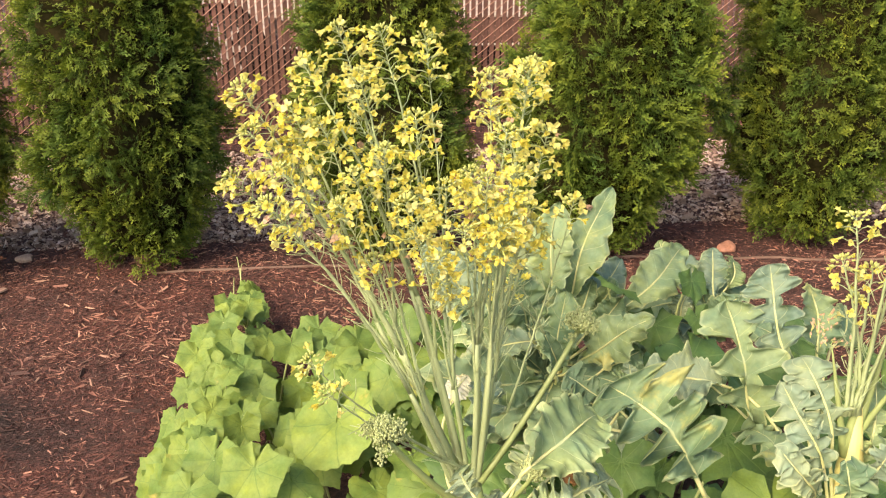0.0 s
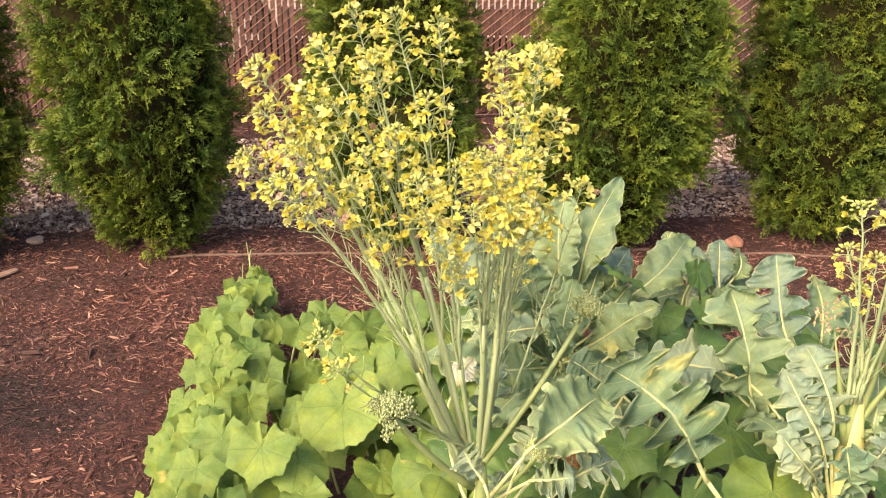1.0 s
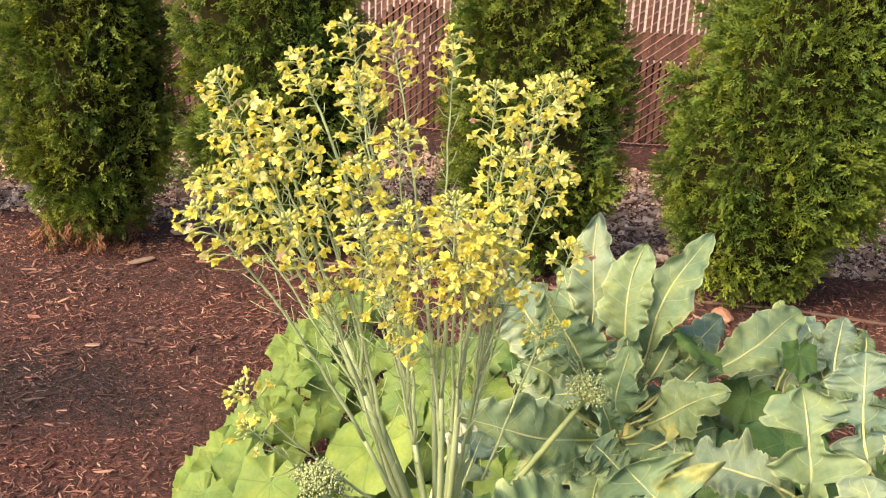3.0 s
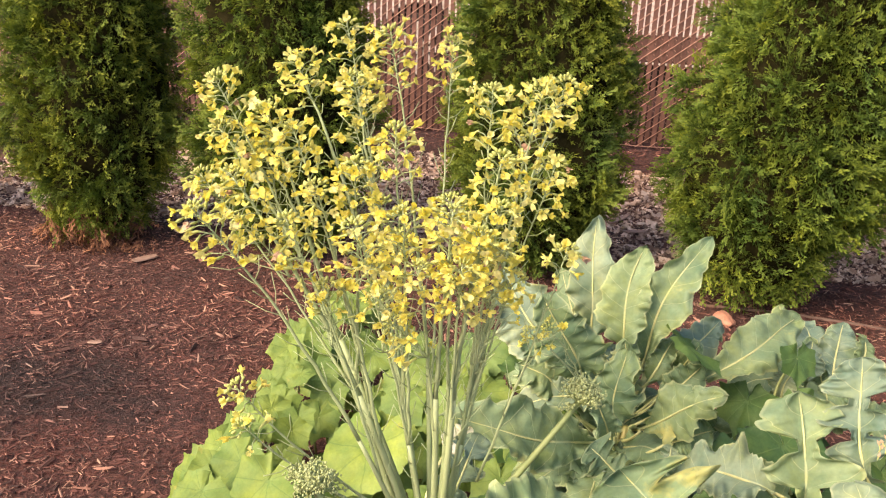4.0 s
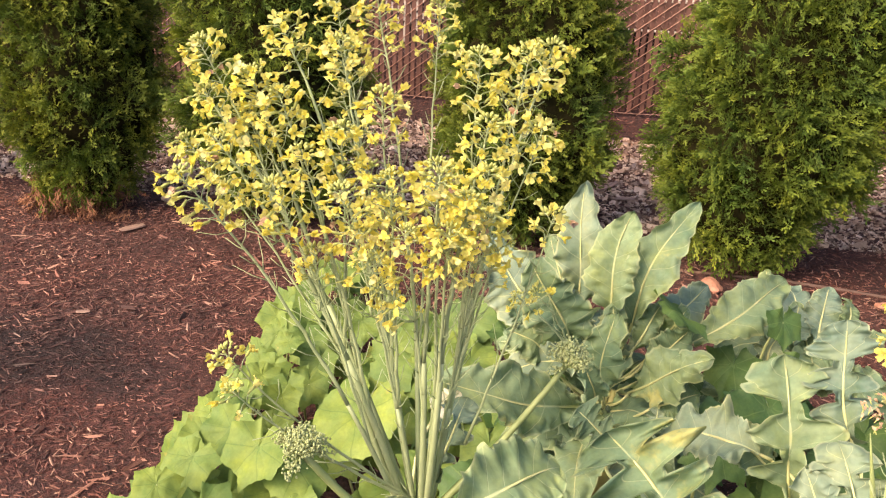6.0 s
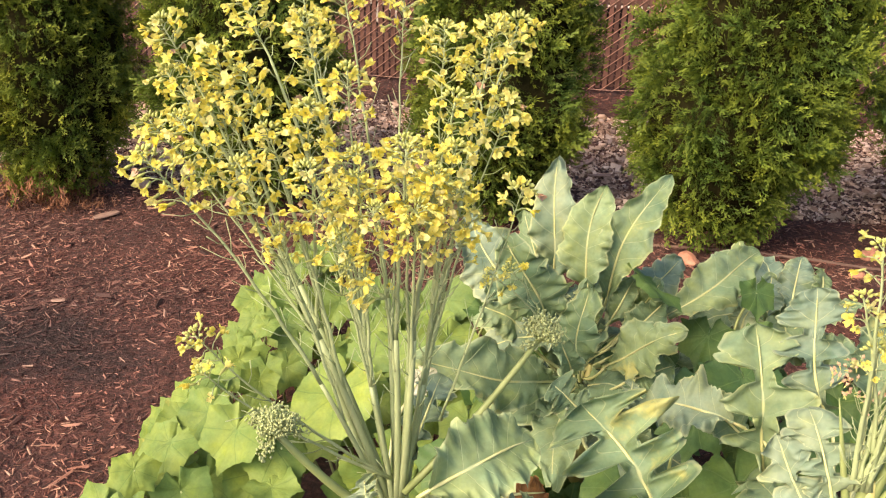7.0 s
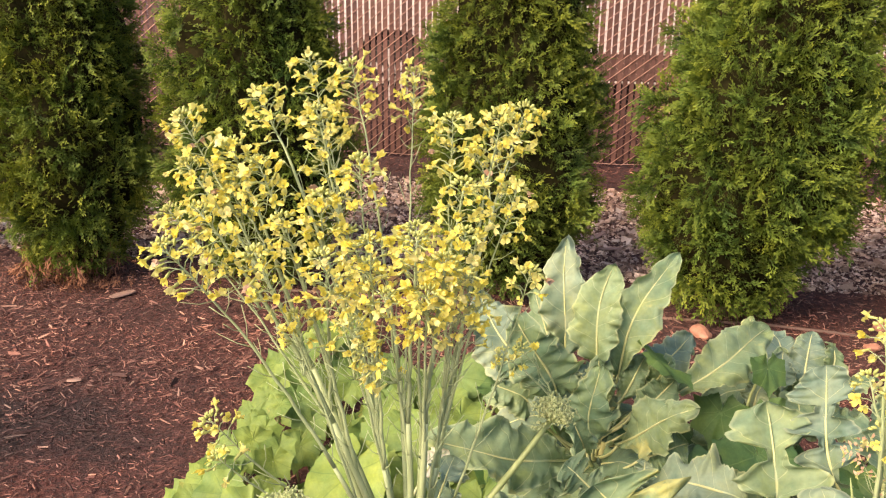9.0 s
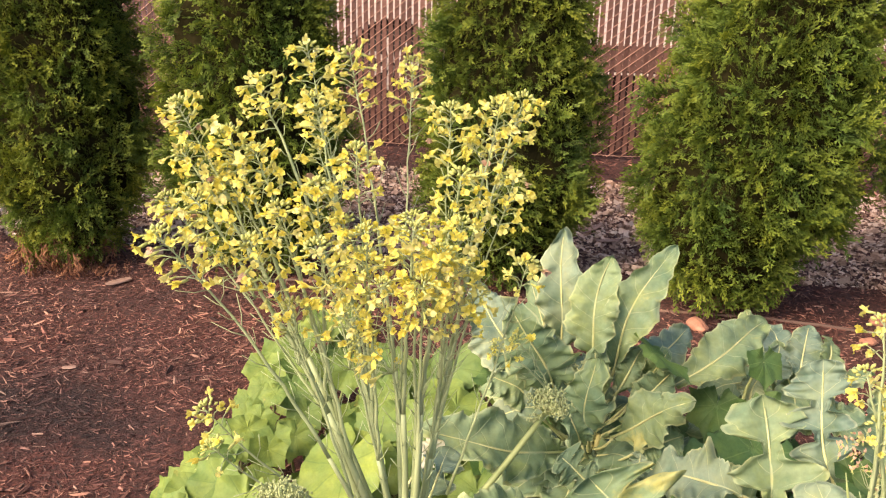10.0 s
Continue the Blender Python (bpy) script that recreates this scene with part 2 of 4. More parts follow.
M_PETAL = mat_petal()
M_CARBODY = mat_plain("car_paint", (0.60, 0.54, 0.51), (0.65, 0.58, 0.55), 5, 0.3, 0, 0.0)
M_BLACK = mat_plain("black_parts_and_shade", (0.015, 0.013, 0.013), (0.03, 0.025, 0.024), 40, 0.7)
M_CLAD = mat_plain("brown_cladding", (0.13, 0.07, 0.055), (0.18, 0.1, 0.08), 20, 0.6)
M_RIM = mat_plain("alloy_rim", (0.6, 0.55, 0.52), (0.75, 0.7, 0.66), 20, 0.35, 0.15)
M_HOSE = mat_plain("brown_tube", (0.13, 0.075, 0.055), (0.2, 0.12, 0.09), 30, 0.6)
M_BRICK = mat_plain("red_stone", (0.3, 0.13, 0.08), (0.45, 0.22, 0.15), 25, 0.9, 0, 0.8)
M_PALEWOOD = mat_plain("pale_wood", (0.22, 0.13, 0.1), (0.36, 0.23, 0.18), 30, 0.8, 0, 0.5, (0.2, 1, 1))
M_DRYFLOWER = mat_plain("withered_flower", (0.46, 0.27, 0.17), (0.6, 0.41, 0.29), 80, 0.8)


# ---- mesh helpers ----
def mesh_of(name, verts, faces, mats, uvs=None, smooth=True, slots=None):
    me = bpy.data.meshes.new(name)
    me.from_pydata([tuple(v) for v in verts], [], [tuple(f) for f in faces])
    for m in mats if isinstance(mats, (list, tuple)) else [mats]:
        me.materials.append(m)
    if uvs is not None:
        layer = me.uv_layers.new(name="UVMap")
        idx = np.empty(len(me.loops), dtype=np.int32)
        me.loops.foreach_get("vertex_index", idx)
        layer.data.foreach_set("uv", np.asarray(uvs, dtype=np.float32)[idx].ravel())
    if smooth:
        me.polygons.foreach_set("use_smooth", np.ones(len(me.polygons), dtype=bool))
    if slots is not None:
        me.polygons.foreach_set("material_index", np.asarray(slots, dtype=np.int32))
    me.update()
    return me


def child(name, me, parent, m=None, label=""):
    """Links a mesh as one part under a thing or a part, at the pose m in the parent's space."""
    ob = new(name, me)
    ob.parent = parent
    if m is not None:
        ob.matrix_basis = m
    return tagged(ob, label) if label else ob


def part(name, bm, material, parent, label=""):
    me = bpy.data.meshes.new(name)
    bm.to_mesh(me)
    bm.free()
    me.materials.append(material)
    return child(name, me, parent, None, label)


def tubes(paths, sides=6):
    """Tapered tubes; each path is a list of (point, radius). Returns verts, faces."""
    V, F = [], []
    for path in paths:
        start = len(V)
        pts = [Vector(p) for p, _ in path]
        for i, (p, r) in enumerate(path):
            d = (pts[min(i + 1, len(pts) - 1)] - pts[max(i - 1, 0)]).normalized()
            a = d.orthogonal().normalized() if i == 0 else (a - a.dot(d) * d).normalized()
            b = d.cross(a)
            for k in range(sides):
                t = 2 * math.pi * k / sides
                V.append(pts[i] + r * (math.cos(t) * a + math.sin(t) * b))
        for i in range(len(path) - 1):
            for k in range(sides):
                k2 = (k + 1) % sides
                F.append((start + i * sides + k, start + i * sides + k2, start + (i + 1) * sides + k2, start + (i + 1) * sides + k))
        F.append(tuple(start + (len(path) - 1) * sides + k for k in range(sides)))
        F.append(tuple(start + sides - 1 - k for k in range(sides)))
    return V, F


def bezier(a, b, c, n):
    a, b, c = Vector(a), Vector(b), Vector(c)
    return [(1 - t) ** 2 * a + 2 * t * (1 - t) * b + t * t * c for t in (i / (n - 1) for i in range(n))]


def empty(name, at, label, category, group="", kind=""):
    ob = new(name)
    ob.location = at
    ob.empty_display_size = 0.05
    return tagged(ob, label, category, group, kind)


def frame_to(base, tip, face):
    """Pose at base with y along to tip and z as near to face as it goes."""
    base, tip = Vector(base), Vector(tip)
    y = (tip - base).normalized()
    z = Vector(face)
    z = (z - z.dot(y) * y).normalized()
    x = y.cross(z)
    m = Matrix((x, y, z)).transposed().to_4x4()
    m.translation = base
    return m


# ---- ground ----
def ground_z(x, y):
    """Height of the ground: gently uneven mulch that rises a little to the fence, and a low bank beyond it."""
    z = 0.03 * noise.noise(Vector((x * 0.9, y * 0.9, 3.1))) + 0.012 * noise.noise(Vector((x * 4, y * 4, 7)))
    z *= 1.0 if -4 < x < 4 and y < 7 else 0.4
    z += 0.05 * min(1, max(0, (y - 3.2) / 1.1))
    if y > 4.6:
        z += 0.12 * min(1, (y - 4.6) / 0.4)
    return z


def build_ground():
    xs = np.concatenate([[-400, -120, -40, -15, -8], np.linspace(-5, 5, 101), [8, 15, 40, 120, 400]])
    ys = np.concatenate([[-400, -120, -40, -15, -6], np.linspace(-3, 7, 101), [10, 18, 45, 140, 400]])
    V = [(x, y, ground_z(x, y)) for y in ys for x in xs]
    n = len(xs)
    F = [(j * n + i, j * n + i + 1, (j + 1) * n + i + 1, (j + 1) * n + i) for j in range(len(ys) - 1) for i in range(n - 1)]
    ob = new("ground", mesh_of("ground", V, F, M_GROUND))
    tagged(ob, "dark reddish-brown bark mulch over garden soil", "ground", kind="structure")


def chips(name, count, region, size, mat, label, category, seed, flat=0.25, keep=None):
    """Loose pieces lying on the ground, as one sheet of stuff: ridged, uneven slivers."""
    rng = np.random.default_rng(seed)
    x0, y0, x1, y1 = region
    base = np.array([[-1, -1, -1], [1, -0.6, -1], [-0.9, 0, 1], [0.9, 0.1, 1], [-1, 1, -1], [1, 0.7, -1]], float) * 0.5
    faces = np.array([[0, 1, 3, 2], [2, 3, 5, 4]])
    nv = len(base)
    P = []
    while len(P) < count:
        x, y = rng.uniform(x0, x1), rng.uniform(y0, y1)
        if not keep or keep(x, y, rng):
            P.append((x, y, ground_z(x, y)))
    P = np.array(P)
    l = rng.lognormal(math.log(size[0]), 0.45, count)
    w = l * rng.uniform(size[1], size[2], count)
    h = w * rng.uniform(flat * 0.6, flat * 1.6, count)
    B = base[None] * np.stack([l, w, h], 1)[:, None] * rng.uniform(0.6, 1.25, (count, nv, 1))
    rz, rx, ry = rng.uniform(0, 2 * math.pi, count), rng.normal(0, 0.22, count), rng.normal(0, 0.22, count)
    B[:, :, 2] += B[:, :, 0] * rx[:, None] + B[:, :, 1] * ry[:, None]
    c, d = np.cos(rz)[:, None], np.sin(rz)[:, None]
    V = np.stack([B[:, :, 0] * c - B[:, :, 1] * d, B[:, :, 0] * d + B[:, :, 1] * c, B[:, :, 2]], 2) + P[:, None]
    V[:, :, 2] += (0.35 * h + np.abs(rng.normal(0, 0.003, count)))[:, None]
    F = (faces[None] + np.arange(count)[:, None, None] * nv).reshape(-1, 4)
    ob = new(name, mesh_of(name, V.reshape(-1, 3), F, mat, smooth=False))
    tagged(ob, label, category, kind="stuff")


# ---- arborvitae ----
def frond_shape(rng):
    """A flat fan of scaly twigs one unit long: a curved axis with forked side twigs, blunt and thick; each blade tagged with its way out (v)."""
    V, F, U = [], [], []
    bend = rng.uniform(-0.4, 0.4)

    def blade(p, ang, l, w, v0, v1):
        d = np.array((math.sin(ang), math.cos(ang), rng.uniform(-0.4, 0.4)))
        s = np.array((d[1], -d[0], 0)) * w
        i = len(V)
        e = p + d * l
        V.extend([p, p + d * l * 0.6 + s, e, p + d * l * 0.6 - s])
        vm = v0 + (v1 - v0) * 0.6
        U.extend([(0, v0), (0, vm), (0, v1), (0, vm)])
        F.extend([(i, i + 1, i + 3), (i + 3, i + 1, i + 2)])
        return e

    p = np.zeros(3)
    for k in range(4):
        ang = bend * k
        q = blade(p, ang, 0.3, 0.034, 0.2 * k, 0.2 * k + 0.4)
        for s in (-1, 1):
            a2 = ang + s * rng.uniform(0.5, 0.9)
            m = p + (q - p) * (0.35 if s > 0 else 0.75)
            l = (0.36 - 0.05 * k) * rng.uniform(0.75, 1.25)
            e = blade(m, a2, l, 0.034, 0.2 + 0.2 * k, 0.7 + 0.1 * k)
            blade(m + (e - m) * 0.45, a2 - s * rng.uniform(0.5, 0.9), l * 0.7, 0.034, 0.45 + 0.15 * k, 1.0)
        p = q - (q - p) * 0.12
    V = np.array(V)
    V[:, 2] -= 0.3 * V[:, 1] ** 2
    return V, np.array(F), np.array(U)


def crown_profile(z, h, taper):
    """Radius share at the height z of a crown of height h."""
    t = z / h
    return min(1.0, 0.5 + 2.9 * t) * (1.0 - taper * max(0.0, t - 0.2) ** 1.25) * (1 if t < 0.9 else max(0.1, (1 - t) * 10) ** 0.6)


def lump(a, z, seed):
    """Clumps and clefts on the crown's surface."""
    p = Vector((math.cos(a) * 1.5, math.sin(a) * 1.5, z * 2.6 + seed * 13.7))
    q = Vector((math.cos(a) * 3.2, math.sin(a) * 3.2, z * 5.0 + seed * 5.1))
    w = Vector((math.cos(a) * 6, math.sin(a) * 6, z * 9 + seed * 3.3))
    return 1 + 0.12 * noise.noise(p) + 0.46 * (abs(noise.noise(q)) - 0.2) + 0.3 * (abs(noise.noise(w)) - 0.22)


def crown_meshes(seed, radius, height, tufts, taper=0.8):
    """A crown of many tufts that stand apart, each a dome of sprays round one twig, over a core of dark twigs with
    inner shade painted in.
    """
    rng = np.random.default_rng(seed)
    shapes = [frond_shape(rng) for _ in range(8)]
    nv, nf = len(shapes[0][0]), len(shapes[0][1])
    V, F, U = [], [], []
    k, made = 0, []
    tries = 0
    while len(made) < tufts and tries < tufts * 40:
        tries += 1
        z = height * (rng.uniform(0, 0.66) if rng.random() < 0.9 else rng.uniform(0.6, 0.99))
        a = rng.uniform(0, 2 * math.pi) if rng.random() < 0.2 else rng.uniform(-3.2, 0.06)
        out = Vector((math.cos(a), math.sin(a), 0))
        side = Vector((-math.sin(a), math.cos(a), 0))
        r = radius * crown_profile(z, height, taper) * lump(a, z, seed) - 0.04 - abs(rng.normal(0, 0.014))
        c = out * r + Vector((0, 0, 0.045 + z))
        if made and min((c - o).length for o in made[-400:]) < 0.04:
            continue
        made.append(c)
        hang = noise.noise(Vector((a * 1.6, z * 2.2, seed)))
        axis = (out * rng.uniform(0.55, 0.95) + Vector((0, 0, 0.25 + 1.5 * hang + rng.normal(0, 0.25))) + side * (0.5 * noise.noise(Vector((a * 2.0, z * 2.4, seed + 50))) + rng.normal(0, 0.15))).normalized()
        big, tone = rng.uniform(0.8, 1.2), rng.random()
        for _ in range(int(rng.integers(14, 19))):
            size = rng.uniform(0.04, 0.058) * big
            spread = Vector(rng.normal(0, 0.42, 3))
            d = (axis + spread).normalized()
            n = Vector((0, 0, 1)) * 0.4 + Vector(rng.normal(0, 0.6, 3)) + side * rng.choice((-0.8, 0.8))
            n = (n - n.dot(d) * d).normalized()
            x = d.cross(n)
            R = np.array(((x.x, d.x, n.x), (x.y, d.y, n.y), (x.z, d.z, n.z)))
            sv, sf, su = shapes[rng.integers(8)]
            q = c + (spread - spread.dot(axis) * axis) * 0.035 + axis * rng.uniform(-0.02, 0.012)
            v = (sv * size) @ R.T + (q.x, q.y, max(0.03, q.z))
            V.append(v)
            F.append(sf + k * nv)
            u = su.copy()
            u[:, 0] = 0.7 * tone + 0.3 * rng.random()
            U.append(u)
            k += 1
    V, F, U = np.concatenate(V), np.concatenate(F), np.concatenate(U)
    crown = bpy.data.meshes.new("crown")
    crown.vertices.add(len(V))
    crown.vertices.foreach_set("co", V.astype(np.float32).ravel())
    crown.loops.add(F.size)
    crown.loops.foreach_set("vertex_index", F.astype(np.int32).ravel())
    crown.polygons.add(len(F))
    crown.polygons.foreach_set("loop_start", np.arange(0, F.size, 3, dtype=np.int32))
    crown.uv_layers.new(name="UVMap").data.foreach_set("uv", U[F.ravel()].astype(np.float32).ravel())
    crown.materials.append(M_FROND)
    crown.update(calc_edges=True)
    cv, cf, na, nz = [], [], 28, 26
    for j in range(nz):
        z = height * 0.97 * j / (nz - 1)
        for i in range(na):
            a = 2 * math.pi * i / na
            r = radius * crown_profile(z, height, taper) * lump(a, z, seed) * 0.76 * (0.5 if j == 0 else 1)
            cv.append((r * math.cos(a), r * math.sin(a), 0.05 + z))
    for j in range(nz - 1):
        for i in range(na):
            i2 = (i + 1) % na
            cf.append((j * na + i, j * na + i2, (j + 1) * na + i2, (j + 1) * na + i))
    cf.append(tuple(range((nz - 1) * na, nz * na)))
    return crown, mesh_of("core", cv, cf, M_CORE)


def build_trees():
    kinds = [crown_meshes(s, 0.322, 1.95, n, w) for s, n, w in ((1, 540, 0.75), (2, 540, 0.8), (3, 540, 0.8), (4, 120, 0.8), (6, 560, 1.2))]
    tv, tf = tubes([[((0, 0, -0.05), 0.045), ((0.005, 0, 0.1), 0.038), ((0, 0.01, 0.5), 0.03), ((0, 0, 1.4), 0.012)],
                    [((0.02, 0, 0.06), 0.018), ((0.1, -0.03, 0.2), 0.012), ((0.2, -0.08, 0.4), 0.006)],
                    [((-0.02, 0, 0.05), 0.018), ((-0.11, -0.04, 0.18), 0.012), ((-0.2, -0.1, 0.36), 0.006)]], 8)
    trunk = mesh_of("trunk", tv, tf, M_BARK)
    spots = [(-2.8, 2.56, 3, 10, 1.0), (-1.90, 2.52, 2, 20, 1.06), (-1.115, 2.55, 0, 12, 1.09), (-0.135, 2.58, 1, 6, 1.05),
             (0.675, 2.48, 4, -14, 1.17), (1.64, 2.55, 2, -24, 1.1), (2.55, 2.55, 3, -20, 1.0)]
    for x, y, k, turn, s in spots:
        t = empty("arborvitae", (x, y, ground_z(x, y)), "bushy dark green arborvitae with flat scaly sprays, planted in mulch", "tree", "row of arborvitae along the fence")
        t.rotation_euler = (0, radians(6.5 if k == 4 else 0), radians(turn))
        t.scale = (s, s, s)
        child("trunk", trunk, t)
        child("crown", kinds[k][0], t)
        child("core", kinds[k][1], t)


# ---- fence ----
FENCE_Y, PITCH = 4.47, 0.0366


def build_fence():
    fence = empty("fence", (0, FENCE_Y, 0.06), "chain-link fence with reddish-brown privacy slats", "fence", kind="structure")
    height = 1.25
    paths_f, paths_b = [], []
    step, slope = PITCH * 2, 0.80
    x = -5.2 - height / slope
    while x < 5.2:
        a, b = max(-5.2, x), min(5.2, x + height / slope)
        if b > a:
            paths_f.append([((a, -0.006, (a - x) * slope), 0.0023), ((b, -0.006, (b - x) * slope), 0.0023)])
            paths_b.append([((-a, 0.006, (a - x) * slope), 0.0012), ((-b, 0.006, (b - x) * slope), 0.0012)])
        x += step
    child("front_wires", mesh_of("front_wires", *tubes(paths_f, 5), M_WIRE), fence)
    child("back_wires", mesh_of("back_wires", *tubes(paths_b, 4), M_WIRE), fence)
    V, F = tubes([[((-5.2, 0.02, height), 0.021), ((5.2, 0.02, height), 0.021)]], 10)
    child("top_rail", mesh_of("top_rail", V, F, M_WIRE), fence)
    V, F = tubes([[((-5.2 + 0.2 * i, -0.012, 0.015 + 0.006 * math.sin(i * 1.3)), 0.0022) for i in range(53)]], 5)
    child("tension_wire", mesh_of("tension_wire", V, F, M_WIRE), fence)
    for px in (-3.3, -0.27, 2.76):
        V, F = tubes([[((px, 0.05, -0.1), 0.03), ((px, 0.05, height + 0.05), 0.03)]], 12)
        child("post", mesh_of("post", V, F, M_WIRE), fence)
    # one slat, a flat tube with bevelled edges
    w, d = 0.0132, 0.0024
    ring = [(-w, 0), (-w * 0.88, -d), (w * 0.88, -d), (w, 0), (w * 0.88, d), (-w * 0.88, d)]
    V = [(px, py, z) for z in (0.02, height - 0.03) for px, py in ring]
    F = [(i, (i + 1) % 6, 6 + (i + 1) % 6, 6 + i) for i in range(6)] + [tuple(range(5, -1, -1)), tuple(range(6, 12))]
    slat = mesh_of("slat", V, F, M_SLAT, smooth=False)
    rng = random.Random(4)
    n = int(5.1 / PITCH)
    for i in range(-n, n + 1):
        child("slat", slat, fence, pose(i * PITCH + rng.uniform(-0.0012, 0.0012), rng.uniform(-0.001, 0.001), rng.uniform(-0.01, 0.01), 0, rng.uniform(-0.15, 0.15), rng.uniform(-6, 6)))


# ---- parked car beyond the fence ----
def build_car():
    car = empty("parked_car", (-1.14, 5.55, 0.17), "pale parked car with dark sill seen through the fence slats", "car")
    # side wall of the body with a round wheel arch cut into its lower edge
    outline = [(-0.75, 0.75), (-0.75, 0.2), (-0.33, 0.2)]
    outline += [(0.31 * math.cos(a), 0.22 + 0.31 * math.sin(a)) for a in (math.pi - math.pi * i / 16 for i in range(17))]
    outline += [(0.33, 0.22), (0.33, 0.42), (3.3, 0.42), (3.3, 0.75), (3.2, 0.95), (2.4, 1.0), (1.9, 1.35), (0.3, 1.38), (-0.3, 1.0)]
    bm = bmesh.new()
    lo = [bm.verts.new((x, -0.02, z)) for x, z in outline]
    hi = [bm.verts.new((x, 1.6, z)) for x, z in outline]
    bm.faces.new(lo)
    bm.faces.new(hi[::-1])
    for i in range(len(lo)):
        j = (i + 1) % len(lo)
        bm.faces.new((lo[j], lo[i], hi[i], hi[j]))
    bmesh.ops.triangulate(bm, faces=bm.faces[:])
    bmesh.ops.recalc_face_normals(bm, faces=bm.faces[:])
    part("body", bm, M_CARBODY, car)

    def box(name, c, s, mat, label=""):
        bm = bmesh.new()
        bmesh.ops.create_cube(bm, size=1)
        bmesh.ops.scale(bm, vec=s, verts=bm.verts[:])
        bmesh.ops.translate(bm, vec=c, verts=bm.verts[:])
        bmesh.ops.bevel(bm, geom=bm.edges[:], offset=min(s) * 0.2, segments=2, affect="EDGES")
        part(name, bm, mat, car, label)

    box("sill", (1.85, 0.03, 0.31), (2.9, 0.12, 0.2), M_CLAD, "dark brown sill panel")
    box("sill_trim", (1.85, -0.045, 0.415), (2.9, 0.02, 0.02), M_RIM, "bright trim strip")
    box("sill_edge", (1.85, -0.045, 0.215), (2.9, 0.016, 0.014), M_RIM, "bright trim strip")
    # black block that fills the space under the car in place of shade
    box("under_car_shade", (1.9, 0.8, 0.12), (3.0, 1.4, 0.19), M_BLACK, "black block standing for the shade under the car")
    bm = bmesh.new()
    bmesh.ops.create_cone(bm, cap_ends=True, segments=40, radius1=0.305, radius2=0.305, depth=0.3, matrix=pose(0, 0.3, 0.22, 90))
    part("wheel_well", bm, M_BLACK, car, "black wheel well")
    wheel = child("wheel", mesh_of("wheel", *tubes([[((0, 0.0, 0.21), 0.06), ((0, 0.16, 0.21), 0.06)]], 16), M_BLACK), car)
    bm = bmesh.new()
    bmesh.ops.create_cone(bm, cap_ends=True, segments=40, radius1=0.255, radius2=0.255, depth=0.2, matrix=pose(0, 0.11, 0.21, 90))
    bmesh.ops.bevel(bm, geom=[e for e in bm.edges if len(e.link_faces) == 2 and max(len(f.verts) for f in e.link_faces) > 4], offset=0.03, segments=3, affect="EDGES")
    part("tyre", bm, M_BLACK, wheel)
    bm = bmesh.new()
    for i in range(7):
        a = 2 * math.pi * i / 7
        r = bmesh.ops.create_cube(bm, size=1, matrix=pose(0, -0.005, 0.21) @ Matrix.Rotation(a, 4, "Y") @ pose(0.1, 0, 0) @ Matrix.Diagonal((0.17, 0.02, 0.04, 1)))
    part("rim", bm, M_RIM, wheel, "alloy rim spokes")


# ---- leaves ----
def smooth_step(a, b, x):
    t = min(1.0, max(0.0, (x - a) / (b - a)))
    return t * t * (3 - 2 * t)


